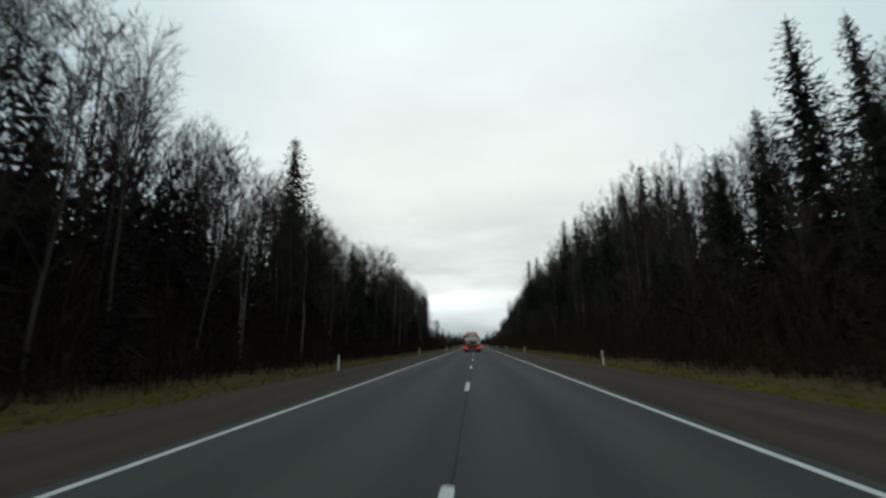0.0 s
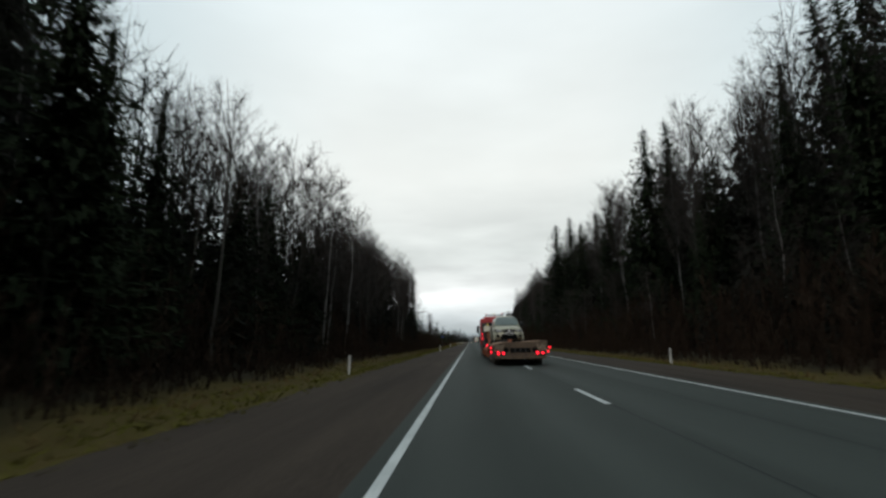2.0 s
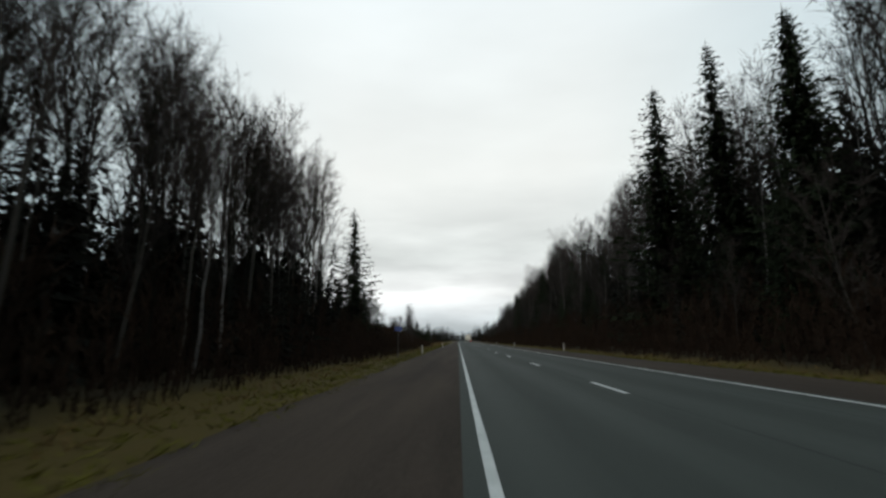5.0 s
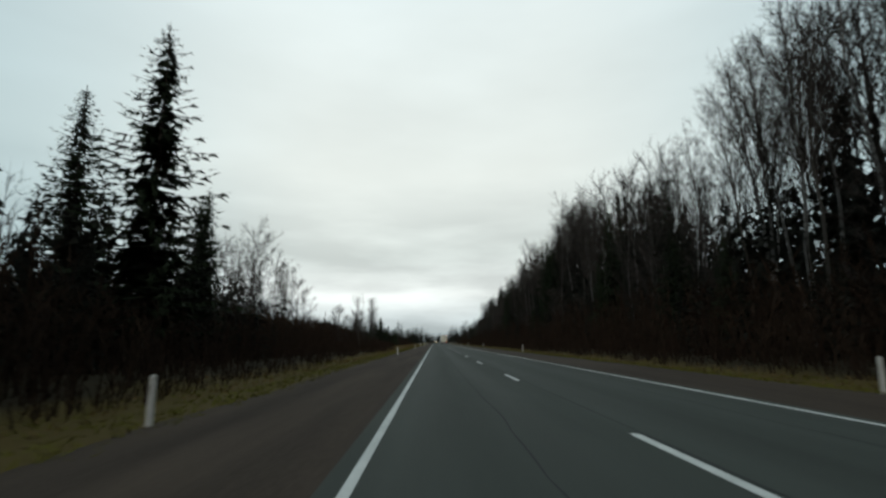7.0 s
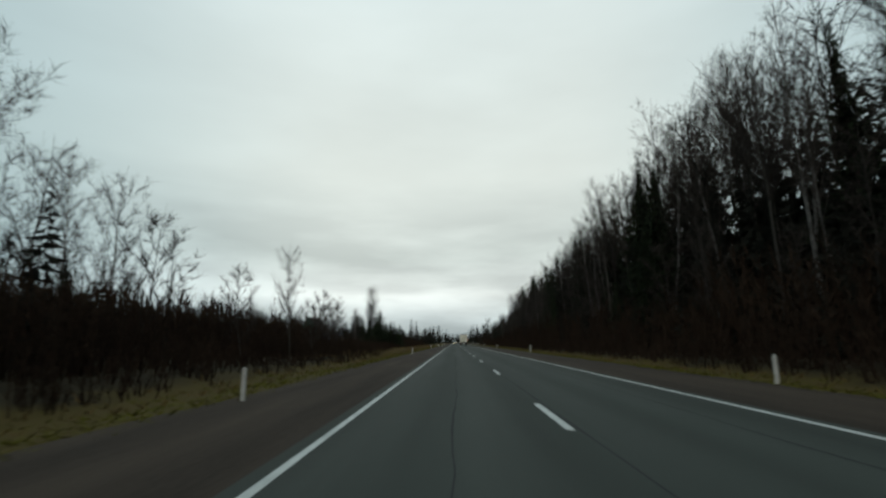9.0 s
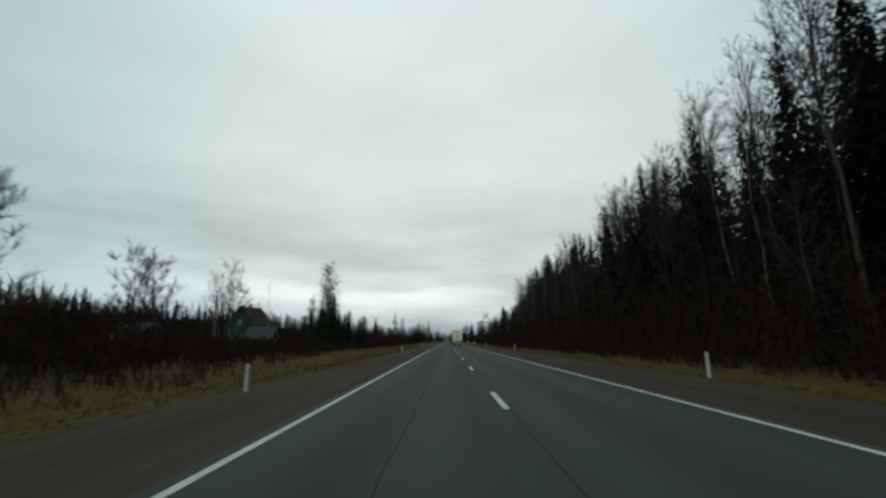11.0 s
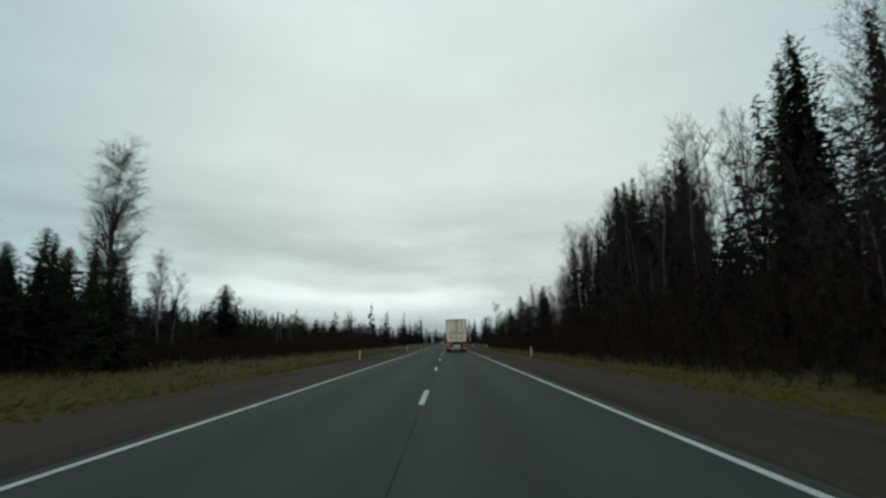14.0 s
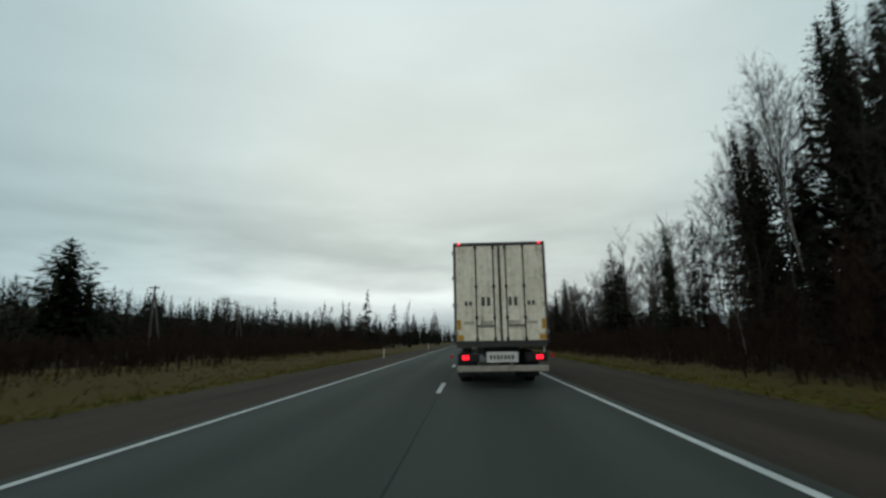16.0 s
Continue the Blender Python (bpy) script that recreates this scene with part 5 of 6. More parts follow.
    rack = part("equipment_rack", boxed(-1.18, 1.18, 1.45, 1.92, 0.98, 2.86, bevel=0.03), DARK_STEEL, c, "dark rack of tanks and hoses behind the cab")
    for x in (-0.75, -0.2):
        part("air_tank", tube(bmesh.new(), (x, 1.32, 1.1), (x, 1.32, 2.1), 0.16, 0.16, 14), BLACK, rack)
    part("spare_wheel", tube(bmesh.new(), (0.55, 1.18, 1.6), (0.55, 1.44, 1.6), 0.5, 0.5, 20), TYRE, rack, "spare tyre on the rack")
    for k in range(3):
        part("hose", tube(bmesh.new(), (-0.45 + 0.14 * k, 1.35, 1.2), (-0.3 + 0.1 * k, 0.3, 1.25), 0.025, 0.025, 6), BLACK, rack)
    part("windscreen", prism(bmesh.new(), [(4.455, 1.95), (4.3, 2.85), (4.32, 2.85), (4.475, 1.95)], -1.1, 1.1), GLASS, c)
    bar = part("light_bar", boxed(-0.8, 0.8, 2.35, 2.5, 3.5, 3.58, bevel=0.02), BLACK, c)
    for x in (-0.7, 0.0, 0.7):
        part("bar_lamp", tube(bmesh.new(), (x, 2.42, 3.57), (x, 2.42, 3.7), 0.06, 0.05, 10), RED_CAB if x else YELLOW, bar)
    part("horn", tube(bmesh.new(), (0.55, 2.6, 3.48), (0.95, 2.4, 3.78), 0.03, 0.05, 8), GREY_STEEL, c)
    for s in (-1, 1):
        m = part("mirror", boxed(min(s * 1.33, s * 1.55), max(s * 1.33, s * 1.55), 3.7, 3.85, 1.95, 2.65, bevel=0.03), BLACK, c)
        part("mirror_arm", tube(bmesh.new(), (s * 1.22, 3.85, 2.55), (s * 1.38, 3.8, 2.55), 0.02, 0.02), BLACK, m)
        for z in (1.42, 1.80):
            part("cab_lamp", boxed(s * 1.14 - 0.04, s * 1.14 + 0.04, 1.40, 1.45, z, z + 0.15, bevel=0.01), MARK_RED, c, "lit red lamp")
        # door with its gaps, handle and window frame; side fairing, steps and grab rail
        door = part("cab_door", boxed(*sorted((s * 1.20, s * 1.262)), 2.86, 4.06, 1.05, 2.86, bevel=0.025), RED_CAB, c)
        part("window_frame", boxed(*sorted((s * 1.255, s * 1.268)), 2.94, 3.98, 1.92, 2.78, bevel=0.006), BLACK, door)
        part("side_window", boxed(*sorted((s * 1.262, s * 1.275)), 2.99, 3.93, 1.97, 2.73, bevel=0.004), GLASS, door)
        part("door_handle", boxed(*sorted((s * 1.258, s * 1.285)), 2.94, 3.12, 1.72, 1.77, bevel=0.008), BLACK, door)
        part("grab_rail", tube(bmesh.new(), (s * 1.28, 2.80, 1.2), (s * 1.28, 2.80, 2.5), 0.018, 0.018, 8), GREY_STEEL, c)
        part("side_fairing", prism(bmesh.new(), [(1.60, 1.0), (2.06, 1.0), (2.06, 3.16), (1.86, 3.1), (1.62, 2.6)], *sorted((s * 1.17, s * 1.235)), bevel=0.012), RED_CAB, c)
        part("wheel_arch", prism(bmesh.new(), [(3.5 + 0.66 * math.cos(q), 0.55 + 0.62 * math.sin(q)) for q in [math.pi * k / 10 for k in range(11)]], *sorted((s * 1.13, s * 1.256))), BLACK, c, "black wheel arch liner")
        part("roof_marker", boxed(*sorted((s * 1.08, s * 1.2)), 3.62, 3.72, 3.18, 3.24, bevel=0.012), YELLOW, c, "amber roof marker")
        for z in (0.55, 0.86):
            part("step_tread", boxed(*sorted((s * 1.1, s * 1.27)), 2.9, 3.0 if z > 0.6 else 2.96, z, z + 0.04, bevel=0.008), GREY_STEEL, c)
        part("cab_step", boxed(*sorted((s * 0.95, s * 1.22)), 2.2, 2.9, 0.42, 0.86, bevel=0.03), DARK_STEEL, c)
        for y in (-1.6, -0.2):
            wheel(c, s * 1.0, y, 0.52, 0.52, 0.5, RIM)
        part("mudguard", prism(bmesh.new(), [(-2.3, 0.9), (-2.1, 1.1), (0.4, 1.1), (0.6, 0.9), (0.5, 0.9), (0.35, 1.06), (-2.05, 1.06), (-2.2, 0.9)], min(s * 0.75, s * 1.24), max(s * 0.75, s * 1.24)), BLACK, c)
        wheel(c, s * 1.04, 3.5, 0.52, 0.52, 0.34, RIM)
        tank = part("fuel_tank", tube(bmesh.new(), (s * 0.95, 0.75, 0.72), (s * 0.95, 2.3, 0.72), 0.3, 0.3, 18), GREY_STEEL, c)
        for y in (1.0, 1.52, 2.05):
            part("tank_strap", tube(bmesh.new(), (s * 0.95, y - 0.03, 0.72), (s * 0.95, y + 0.03, 0.72), 0.308, 0.308, 18), BLACK, tank)
        part("tank_cap", tube(bmesh.new(), (s * 1.05, 1.8, 0.98), (s * 1.08, 1.8, 1.05), 0.055, 0.05, 12), BLACK, tank)


build_low_loader()


def shell(bm, stations):
    """A rounded body lofted through stations: y, half-width low, half-width high, z low, z high, rounding."""
    rings = []
    for y, a, b, z0, z1, r in stations:
        pts = [(-a + r, z0), (-a, z0 + r), (-(a + b) / 2 - 0.015, (z0 + z1) / 2), (-b, z1 - r), (-b + r * 1.6, z1), (0, z1 + 0.02), (b - r * 1.6, z1), (b, z1 - r), ((a + b) / 2 + 0.015, (z0 + z1) / 2), (a, z0 + r), (a - r, z0)]
        rings.append([bm.verts.new((x, y, z)) for x, z in pts])
    fs = []
    for p, q in zip(rings, rings[1:]):
        for i in range(len(p)):
            fs.append(bm.faces.new((p[i], p[(i + 1) % len(p)], q[(i + 1) % len(p)], q[i])))
    fs += [bm.faces.new(rings[0]), bm.faces.new(rings[-1])]
    bmesh.ops.recalc_face_normals(bm, faces=fs)
    for f in fs:
        f.smooth = True
    return bm


def strip_on(bm, line, low, high, out=0.0):
    """A band that follows a plan line of (x, y), between low and high heights at each point."""
    prev = None
    for (x, y), z0, z1 in zip(line, low, high):
        cur = [bm.verts.new((x, y - out, z0)), bm.verts.new((x, y - out, z1))]
        if prev:
            bm.faces.new((prev[0], cur[0], cur[1], prev[1]))
        prev = cur
    bmesh.ops.recalc_face_normals(bm, faces=bm.faces[:])
    bmesh.ops.solidify(bm, geom=bm.faces[:], thickness=0.03)
    return bm


def build_pickup():
    """A double-cab pickup, its nose towards -y; the body sits lifted over the wheels."""
    t = thing("pickup_truck", LOADER_AT @ pose(0.04, 5.9, 0.83), "beige-silver double-cab pickup carried nose backwards on the low-loader", "pickup truck")
    lifted = [part("body", shell(bmesh.new(), [(0.0, 0.52, 0.50, 0.44, 0.86, 0.10), (0.05, 0.70, 0.66, 0.38, 0.95, 0.12), (0.16, 0.80, 0.75, 0.34, 1.00, 0.12), (0.36, 0.87, 0.80, 0.33, 1.045, 0.11), (0.7, 0.895, 0.82, 0.34, 1.09, 0.10),
                                             (1.35, 0.895, 0.84, 0.36, 1.15, 0.09), (1.9, 0.89, 0.86, 0.36, 1.14, 0.06), (3.5, 0.89, 0.86, 0.36, 1.14, 0.06), (4.9, 0.89, 0.86, 0.42, 1.13, 0.06), (5.0, 0.84, 0.82, 0.5, 1.08, 0.06)]), SILVER, t)]

    def add(name, bm, mat, label=""):
        lifted.append(part(name, bm, mat, t, label))
        return lifted[-1]

    add("bonnet", shell(bmesh.new(), [(0.12, 0.46, 0.40, 0.90, 0.985, 0.02), (0.4, 0.54, 0.48, 0.98, 1.075, 0.03), (0.9, 0.60, 0.54, 1.02, 1.145, 0.03), (1.3, 0.62, 0.56, 1.04, 1.18, 0.02)]), SILVER)
    add("cabin", shell(bmesh.new(), [(1.22, 0.80, 0.79, 1.06, 1.16, 0.02), (1.55, 0.81, 0.73, 1.08, 1.48, 0.06), (1.9, 0.81, 0.67, 1.08, 1.74, 0.08), (2.3, 0.81, 0.65, 1.08, 1.80, 0.09), (3.0, 0.81, 0.64, 1.08, 1.79, 0.09), (3.35, 0.80, 0.66, 1.08, 1.70, 0.09), (3.62, 0.78, 0.74, 1.08, 1.18, 0.02)]), SILVER)
    # the windscreen has rounded upper corners and leaves the pillars free
    bm = bmesh.new()
    rows = []
    for v, w, z in ((0.05, 0.735, 1.185), (0.20, 0.705, 1.34), (0.36, 0.67, 1.50), (0.50, 0.635, 1.625), (0.565, 0.60, 1.675), (0.60, 0.52, 1.70), (0.612, 0.40, 1.708)):
        rows.append([bm.verts.new((x, 1.205 + v * 1.015 + 0.05 * abs(x) - 0.06, z)) for x in (-w, -w * 0.6, -w * 0.2, w * 0.2, w * 0.6, w)])
    for p, q in zip(rows, rows[1:]):
        for i in range(5):
            bm.faces.new((p[i], p[i + 1], q[i + 1], q[i]))
    bmesh.ops.solidify(bm, geom=bm.faces[:], thickness=0.02)
    bmesh.ops.translate(bm, verts=bm.verts[:], vec=(0, -0.014, 0.022))
    add("windscreen", bm, SCREEN, "dusty windscreen with the sky's reflection in its colour")
    for x in (-0.34, 0.22):
        add("wiper", tube(bmesh.new(), (x, 1.20, 1.215), (x + 0.42, 1.225, 1.235), 0.012, 0.008, 6), BLACK)
    add("roof_aerial", tube(bmesh.new(), (0, 2.0, 1.8), (0, 2.15, 1.9), 0.012, 0.006, 6), BLACK)
    nose = [(0.45, -0.008), (0.55, 0.005), (0.68, 0.04), (0.77, 0.11), (0.83, 0.22), (0.858, 0.33)]
    for s in (-1, 1):
        for ya, yb, za in ((1.62, 2.45, 0.26), (2.52, 3.3, 0.0)):
            bm = bmesh.new()
            rear = 0.13 if za == 0 else 0.0
            ring = [(ya, 1.18, 0.0), (yb, 1.18, 0.0), (yb - rear * 0.3, 1.5, 0.66), (yb - rear - 0.06, 1.655, 0.98), (ya + za + 0.17, 1.665, 1.0), (ya + za + 0.07, 1.61, 0.9), (ya + za * 0.55, 1.42, 0.48)]
            bm.faces.new([bm.verts.new((s * (0.826 - 0.118 * u), y, z)) for y, z, u in ring])
            bmesh.ops.solidify(bm, geom=bm.faces[:], thickness=0.016)
            add("side_window", bm, GLASS)
        side = [(s * x, y) for x, y in nose]
        lamp = add("headlight", strip_on(bmesh.new(), side, (0.80, 0.77, 0.765, 0.785, 0.825, 0.885), (0.885, 0.905, 0.92, 0.93, 0.94, 0.945), 0.026), LENS, "clear swept-back headlight")
        part("headlight_bezel", strip_on(bmesh.new(), side, (0.785, 0.752, 0.748, 0.768, 0.81, 0.875), (0.895, 0.918, 0.935, 0.945, 0.952, 0.955), 0.014), BLACK, lamp, "dark bezel round the lens")
        part("lamp_bowl", tube(bmesh.new(), (s * 0.52, -0.030, 0.845), (s * 0.52, -0.016, 0.845), 0.034, 0.04, 14), CHROME, lamp)
        part("lamp_bowl", tube(bmesh.new(), (s * 0.655, -0.004, 0.865), (s * 0.655, 0.012, 0.865), 0.036, 0.042, 14), CHROME, lamp)
        add("fog_lamp_recess", strip_on(bmesh.new(), [(s * 0.59, -0.035), (s * 0.67, -0.005), (s * 0.75, 0.05)], (0.45, 0.44, 0.48), (0.63, 0.63, 0.62), 0.035), PIT_SHADE, "black band painted as the shaded fog lamp recess")
        m = add("mirror", shell(bmesh.new(), [(1.60, 0.09, 0.08, 1.19, 1.38, 0.03), (1.68, 0.13, 0.12, 1.17, 1.42, 0.05), (1.78, 0.11, 0.10, 1.19, 1.40, 0.03)]), BLACK, "black door mirror")
        m.location.x = s * 1.0
        for y in (1.55, 2.48, 3.34):
            add("door_gap", boxed(*sorted((s * 0.868, s * 0.897)), y, y + 0.012, 0.48, 1.13), BLACK)
        for y in (1.95, 2.75):
            add("door_handle", boxed(*sorted((s * 0.865, s * 0.895)), y + 0.32, y + 0.5, 0.99, 1.03, bevel=0.008), SILVER)
        for y in (0.78, 3.86):
            wheel(t, s * 0.80, y, 0.37, 0.37, 0.25, ALLOY)
            ring = [(y + 0.47 * math.cos(q), 0.30 + 0.47 * math.sin(q)) for q in [math.pi * k / 10 for k in range(11)]]
            # half-disc proud of the body, its black painting the shaded gap round the tyre
            add("wheel_well", prism(bmesh.new(), ring, *sorted((s * 0.80, s * 0.912))), BLACK, "black half-disc painted as the shaded wheel well")
            bm = bmesh.new()
            outer = [(y + 0.50 * math.cos(q), 0.30 + 0.51 * math.sin(q)) for q in [math.pi * k / 10 for k in range(11)]]
            for (ya, za), (yb, zb) in zip(outer, outer[1:]):
                bm.faces.new([bm.verts.new(p) for p in ((s * 0.85, ya, za), (s * 0.913, ya, za), (s * 0.913, yb, zb), (s * 0.85, yb, zb))])
            bmesh.ops.remove_doubles(bm, verts=bm.verts[:], dist=0.001)
            bmesh.ops.solidify(bm, geom=bm.faces[:], thickness=0.02)
            add("wheel_arch", bm, SILVER)
        add("side_step", tube(bmesh.new(), (s * 0.86, 1.6, 0.30), (s * 0.86, 3.4, 0.30), 0.035, 0.035, 8), BLACK)
    g = add("grille", strip_on(bmesh.new(), [(-0.42, -0.012), (-0.2, -0.035), (0, -0.04), (0.2, -0.035), (0.42, -0.012)], (0.79, 0.765, 0.76, 0.765, 0.79), (0.91, 0.935, 0.94, 0.935, 0.91), 0.016), BLACK, "black grille")
    for z in (0.815, 0.865):
        part("grille_bar", boxed(-0.37, 0.37, -0.068, -0.05, z - 0.007, z + 0.007, bevel=0.003), GREY_STEEL, g)
    bm = bmesh.new()
    bm.faces.new([bm.verts.new((x, -0.085, 0.845 + z)) for x, z in ((-0.085, -0.05), (0.085, -0.05), (0.05, 0.03), (0.0, 0.09), (-0.05, 0.03))])
    bmesh.ops.solidify(bm, geom=bm.faces[:], thickness=0.01)
    part("badge", bm, BADGE, g, "plain bright badge")
    b = add("bumper", shell(bmesh.new(), [(-0.045, 0.50, 0.50, 0.46, 0.72, 0.04), (0.01, 0.68, 0.67, 0.40, 0.74, 0.05), (0.09, 0.78, 0.77, 0.36, 0.745, 0.05), (0.22, 0.855, 0.845, 0.34, 0.74, 0.05), (0.48, 0.90, 0.89, 0.34, 0.72, 0.05)]), SILVER)
    part("air_intake", strip_on(bmesh.new(), [(-0.54, -0.02), (-0.42, -0.045), (0, -0.05), (0.42, -0.045), (0.54, -0.02)], (0.36, 0.335, 0.335, 0.335, 0.36), (0.55, 0.64, 0.665, 0.64, 0.55), 0.012), PIT_SHADE, b, "wide black lower air intake")
    part("plate_frame", boxed(-0.29, 0.29, -0.078, -0.055, 0.615, 0.77, bevel=0.004), BLACK, b, "black plate frame")
    p = part("number_plate", boxed(-0.26, 0.26, -0.085, -0.062, 0.635, 0.75, bevel=0.004), PLATE, b, "number plate with plain bars")
    bars(p, -0.22, 0.22, 0.66, 0.725, -0.087, 8, INK)
    for ob in lifted:
        ob.location.z += 0.14
    t.matrix_basis = t.matrix_basis @ Matrix.Diagonal((1.05, 1.05, 1.07, 1))


build_pickup()


def build_car():
    """A small dark car far ahead."""
    t = thing("car", pose(-1.75, 520.0, 0), "dark car far ahead with lit yellow headlamps on the highway", "car")
    part("body", shell(bmesh.new(), [(0.0, 0.7, 0.66, 0.3, 0.62, 0.08), (0.3, 0.84, 0.78, 0.25, 0.78, 0.08), (1.3, 0.86, 0.82, 0.22, 0.9, 0.06), (3.4, 0.86, 0.82, 0.22, 0.92, 0.06), (4.2, 0.8, 0.76, 0.3, 0.88, 0.08)]), BLACK, t)
    part("cabin", shell(bmesh.new(), [(1.1, 0.78, 0.74, 0.86, 0.94, 0.03), (1.8, 0.76, 0.6, 0.88, 1.42, 0.08), (2.9, 0.76, 0.6, 0.88, 1.44, 0.08), (3.7, 0.76, 0.72, 0.86, 0.96, 0.03)]), GLASS, t)
    for s in (-1, 1):
        part("headlight", tube(bmesh.new(), (s * 0.58, -0.01, 0.62), (s * 0.58, 0.2, 0.64), 0.1, 0.11, 12), LAMP_WHITE, t, "lit yellow headlamp")
        for y in (0.8, 3.3):
            wheel(t, s * 0.76, y, 0.31, 0.31, 0.2, RIM)


build_car()

# ---- farmstead, poles and mast in the open land ----
GREEN_WALL = material("green_boards", (0.018, 0.095, 0.065), 0.8, second=(0.010, 0.055, 0.04), scale=1.0, fine=12.0)
ROOF_GREY = material("weathered_roof_sheet", (0.042, 0.036, 0.031), 0.9, second=(0.020, 0.018, 0.016), scale=0.8, fine=8.0, bump=0.3, spec=0.1)
ROOF_BLUE = material("blue_grey_roof_sheet", (0.040, 0.046, 0.054), 0.85, second=(0.024, 0.027, 0.032), scale=0.8, fine=8.0, bump=0.3, spec=0.15)
GREY_WOOD = material("weathered_wood", (0.075, 0.066, 0.056), 0.9, second=(0.038, 0.034, 0.03), scale=1.2, fine=12.0, bump=0.4)
BRICK = material("chimney_brick", (0.16, 0.08, 0.055), 0.9, second=(0.09, 0.05, 0.04), scale=3.0, fine=14.0)
WINDOW_PAINT = material("window_paint", (0.4, 0.4, 0.38), 0.6, second=(0.3, 0.3, 0.28), scale=3.0, fine=14.0)


def build_house(x, y, turn, width, depth, wall, ridge, wall_mat, label, name, chimney=True, roof_mat=None):
    """Gabled building, gable towards -y, board walls and a sheeted roof with eaves."""
    z = ground_height(x, y)
    roof_mat = roof_mat or ROOF_GREY
    t = thing(name, pose(x, y, z, 0, 0, turn), label, "house" if chimney else "shed")
    a = width / 2
    n = int(width / 0.32)
    for yy in (0.0, depth):
        gable = part("gable_wall", prism(bmesh.new(), [(yy - 0.02, -0.3), (yy + 0.02, -0.3), (yy + 0.02, wall), (yy - 0.02, wall)], -a, a), wall_mat, t)
        for i in range(n):
            x0, x1 = -a + i * width / n, -a + (i + 1) * width / n - 0.012
            h0, h1 = [wall + (ridge - wall) * (1 - abs(q) / a) for q in (x0, x1)]
            if x0 < 0 < x1:
                h0 = h1 = min(h0, h1)
            bm = bmesh.new()
            bm.faces.new([bm.verts.new(p) for p in ((x0, yy - 0.03, -0.3), (x1, yy - 0.03, -0.3), (x1, yy - 0.03, h1), (x0, yy - 0.03, h0))])
            bmesh.ops.solidify(bm, geom=bm.faces[:], thickness=-0.06)
            part("board", bm, wall_mat, gable)
    for s in (-1, 1):
        part("side_wall", boxed(min(s * a, s * (a - 0.12)), max(s * a, s * (a - 0.12)), 0.08, depth - 0.08, -0.3, wall), wall_mat, t)
        slope = part("roof", prism(bmesh.new(), [(-0.45, 0), (depth + 0.45, 0), (depth + 0.45, 0.06), (-0.45, 0.06)], 0, math.hypot(a + 0.4, (ridge - wall) * (a + 0.4) / a)), roof_mat, t)
        ang = math.degrees(math.atan2(ridge - wall, a))
        slope.matrix_basis = pose(0, 0, ridge + 0.05, 0, ang, 0) if s > 0 else pose(0, depth, ridge + 0.05, 0, ang, 180)
        bm = bmesh.new()
        ln = math.hypot(a + 0.4, (ridge - wall) * (a + 0.4) / a)
        k = 0
        while -0.4 + k * 0.5 < depth + 0.4:
            box(bm, 0.02, ln, -0.4 + k * 0.5, -0.36 + k * 0.5, 0.06, 0.09)
            k += 1
        part("roof_seam", bm, roof_mat, slope)
    wins = ((-a * 0.45, 1.0), (a * 0.45, 1.0), (0.0, wall + 0.4)) if chimney else ((0.0, 0.8),)
    for wx, wz in wins:
        fr = part("window", boxed(wx - 0.5, wx + 0.5, -0.1, -0.03, wz, wz + 1.15, bevel=0.01), WINDOW_PAINT, t, "pale window frame")
        for px in (-0.22, 0.22):
            part("pane", boxed(wx + px - 0.19, wx + px + 0.19, -0.112, -0.098, wz + 0.08, wz + 1.07), GLASS, fr)
    if chimney:
        part("chimney", boxed(-0.3, 0.3, depth * 0.45, depth * 0.45 + 0.6, ridge - 0.4, ridge + 0.8, bevel=0.02), BRICK, t)
    return t


OCHRE = material("ochre_boards", (0.17, 0.115, 0.045), 0.85, second=(0.08, 0.055, 0.028), scale=1.0, fine=12.0)
PALE_SHEET = material("pale_roof_sheet", (0.16, 0.17, 0.18), 0.6, second=(0.09, 0.095, 0.10), scale=0.8, fine=8.0, bump=0.3)
build_house(-50.6, 354.0, -7, 8.0, 9.5, 4.6, 9.5, GREEN_WALL, "green boarded village house with a steep brown-grey gable roof", "house")
shed = build_house(-35.2, 335.5, 88, 5.0, 5.2, 2.2, 4.2, OCHRE, "low ochre-boarded shed with a blue-grey sheet roof", "shed", chimney=False, roof_mat=ROOF_BLUE)
for y in (1.0, 3.9):
    opening = part("window", boxed(-2.55, -2.48, y, y + 0.8, 0.8, 1.6, bevel=0.01), WINDOW_PAINT, shed, "pale window frame")
    part("pane", boxed(-2.565, -2.545, y + 0.07, y + 0.73, 0.87, 1.53), GLASS, opening)
part("door", boxed(-2.55, -2.48, 2.3, 3.2, 0.0, 1.9, bevel=0.01), GREY_WOOD, shed, "weathered plank door")
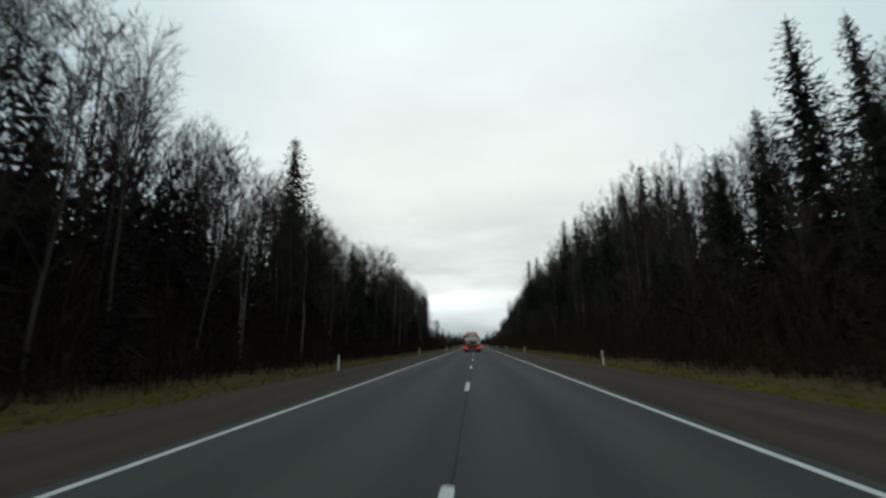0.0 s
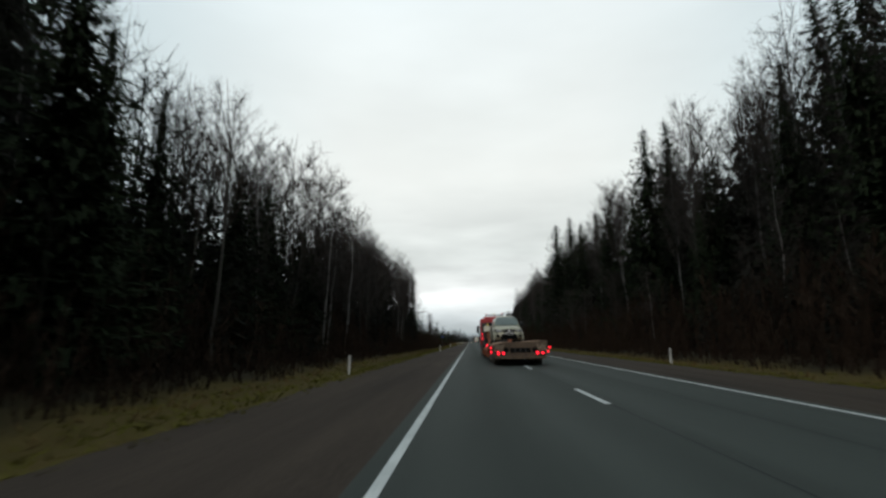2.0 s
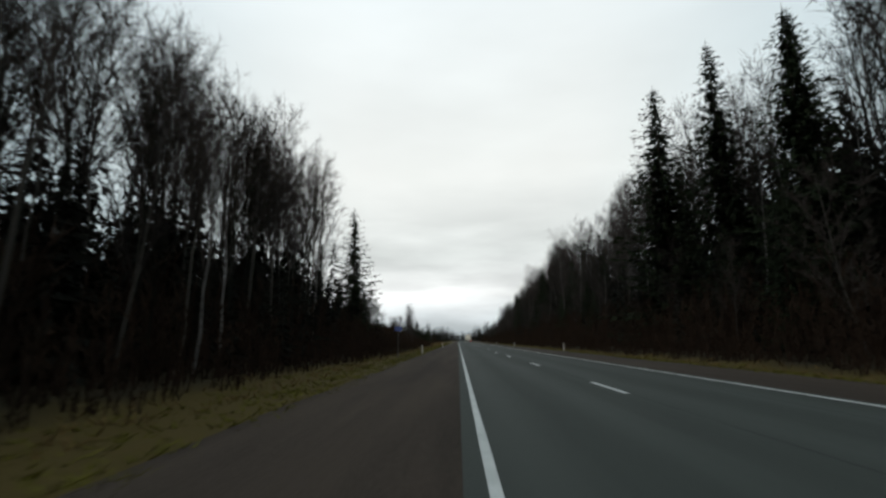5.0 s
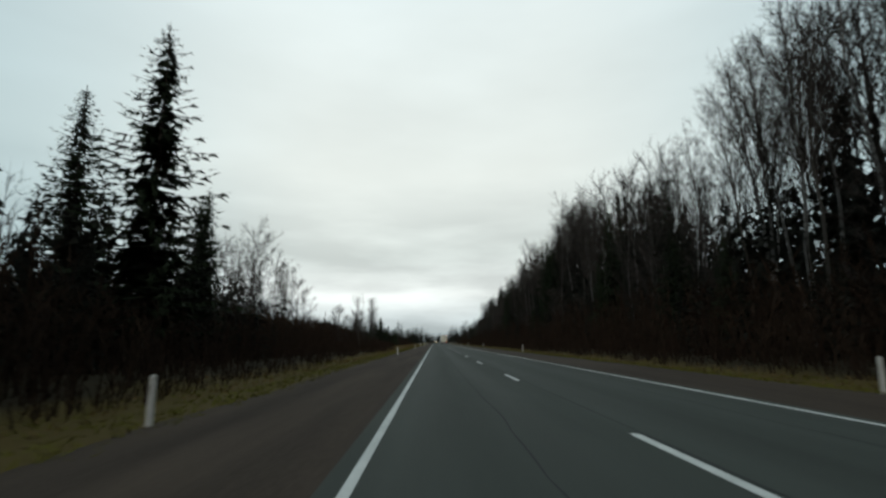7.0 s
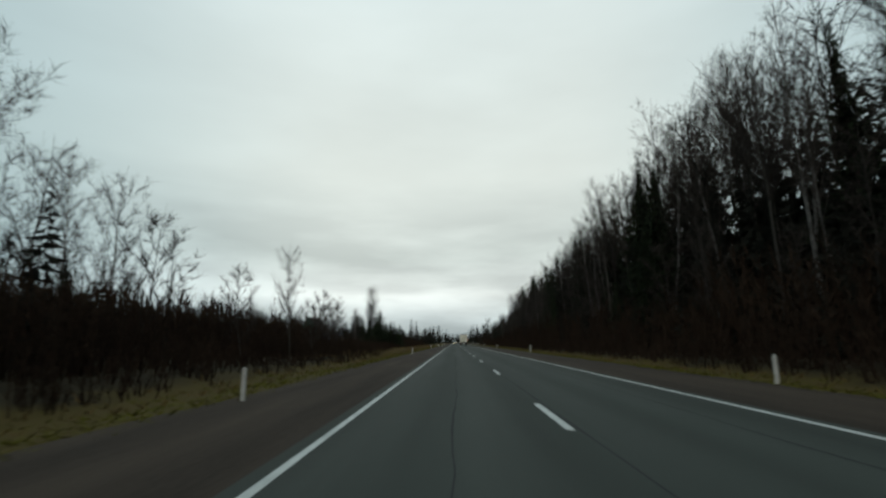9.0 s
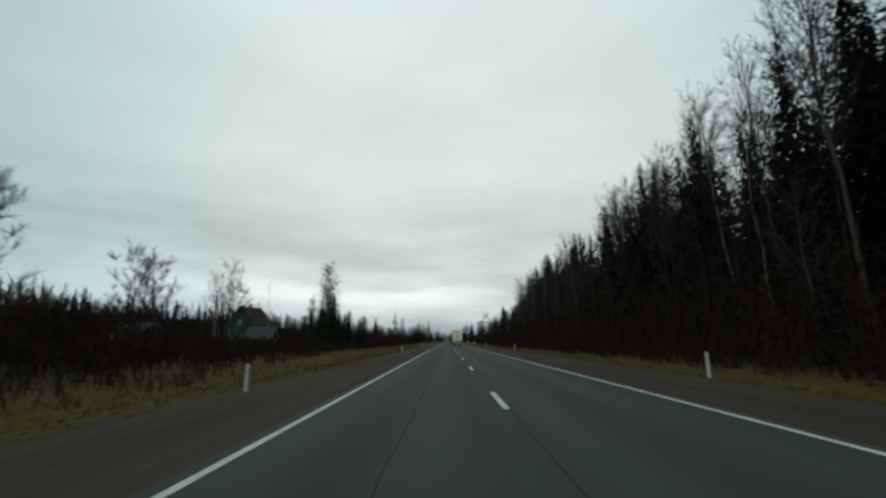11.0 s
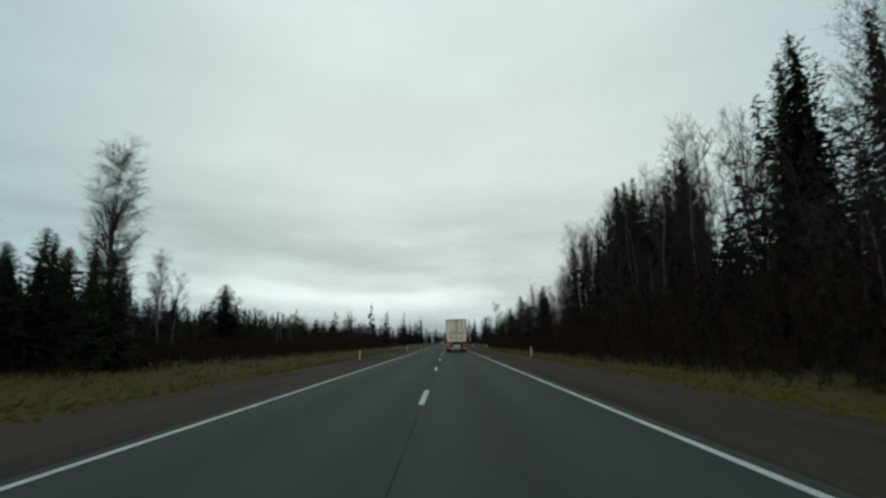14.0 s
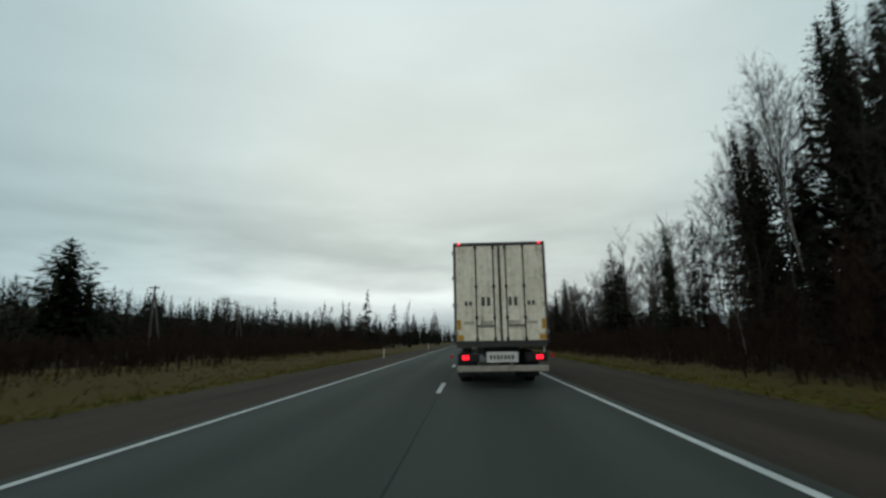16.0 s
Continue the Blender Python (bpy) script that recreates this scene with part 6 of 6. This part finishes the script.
build_house(-39.5, 302.0, 62, 4.4, 6.0, 1.9, 3.6, GREY_WOOD, "small weathered shed under a pale metal sheet roof", "shed", chimney=False, roof_mat=PALE_SHEET)
build_house(-62.0, 398.0, 20, 6.0, 8.0, 2.6, 5.4, GREY_WOOD, "small weathered cabin with a grey roof among bushes", "cabin", chimney=False)


def build_pole(x, y, h):
    z = ground_height(x, y)
    t = thing("utility_pole", pose(x, y, z, 0, 1.0, 10), "weathered wooden utility pole with a crossarm and raking strut", "utility pole", "poles of the power line")
    part("pole", tube(bmesh.new(), (0, 0, -0.5), (0, 0, h), 0.14, 0.10, 10), GREY_WOOD, t)
    part("strut", tube(bmesh.new(), (1.3, 0.1, -0.4), (0.06, 0.02, h - 0.9), 0.12, 0.09, 10), GREY_WOOD, t, "raking wooden strut")
    arm = part("crossarm", boxed(-0.55, 0.55, -0.16, -0.08, h - 0.32, h - 0.2, bevel=0.01), GREY_WOOD, t)
    for i in (-0.48, 0.48):
        part("insulator", tube(bmesh.new(), (i, -0.12, h - 0.21), (i, -0.12, h - 0.03), 0.05, 0.035, 8), PLATE, arm, "white insulator")
    return t


for px, py, ph in ((-42.7, 325.0, 9.5), (-33.6, 407.0, 7.5), (-46.0, 452.0, 8.5), (-38.0, 368.0, 8.0)):
    build_pole(px, py, ph)


def build_mast():
    z = ground_height(-44.6, 356.0)
    t = thing("antenna_mast", pose(-44.6, 356.0, z), "thin grey steel antenna mast beside the green house", "antenna mast")
    part("mast", tube(bmesh.new(), (0, 0, -0.3), (0, 0, 16.0), 0.06, 0.03, 8), GREY_STEEL, t)
    for zz, w in ((14.6, 0.5), (14.1, 0.7), (13.6, 0.9)):
        part("aerial_rod", tube(bmesh.new(), (-w, 0, zz), (w, 0, zz), 0.015, 0.015, 6), GREY_STEEL, t)
    for k in range(3):
        a = k * 2.094
        part("guy_wire", tube(bmesh.new(), (0, 0, 11), (4 * math.cos(a), 4 * math.sin(a), -0.2), 0.008, 0.008, 5), GREY_STEEL, t)


build_mast()
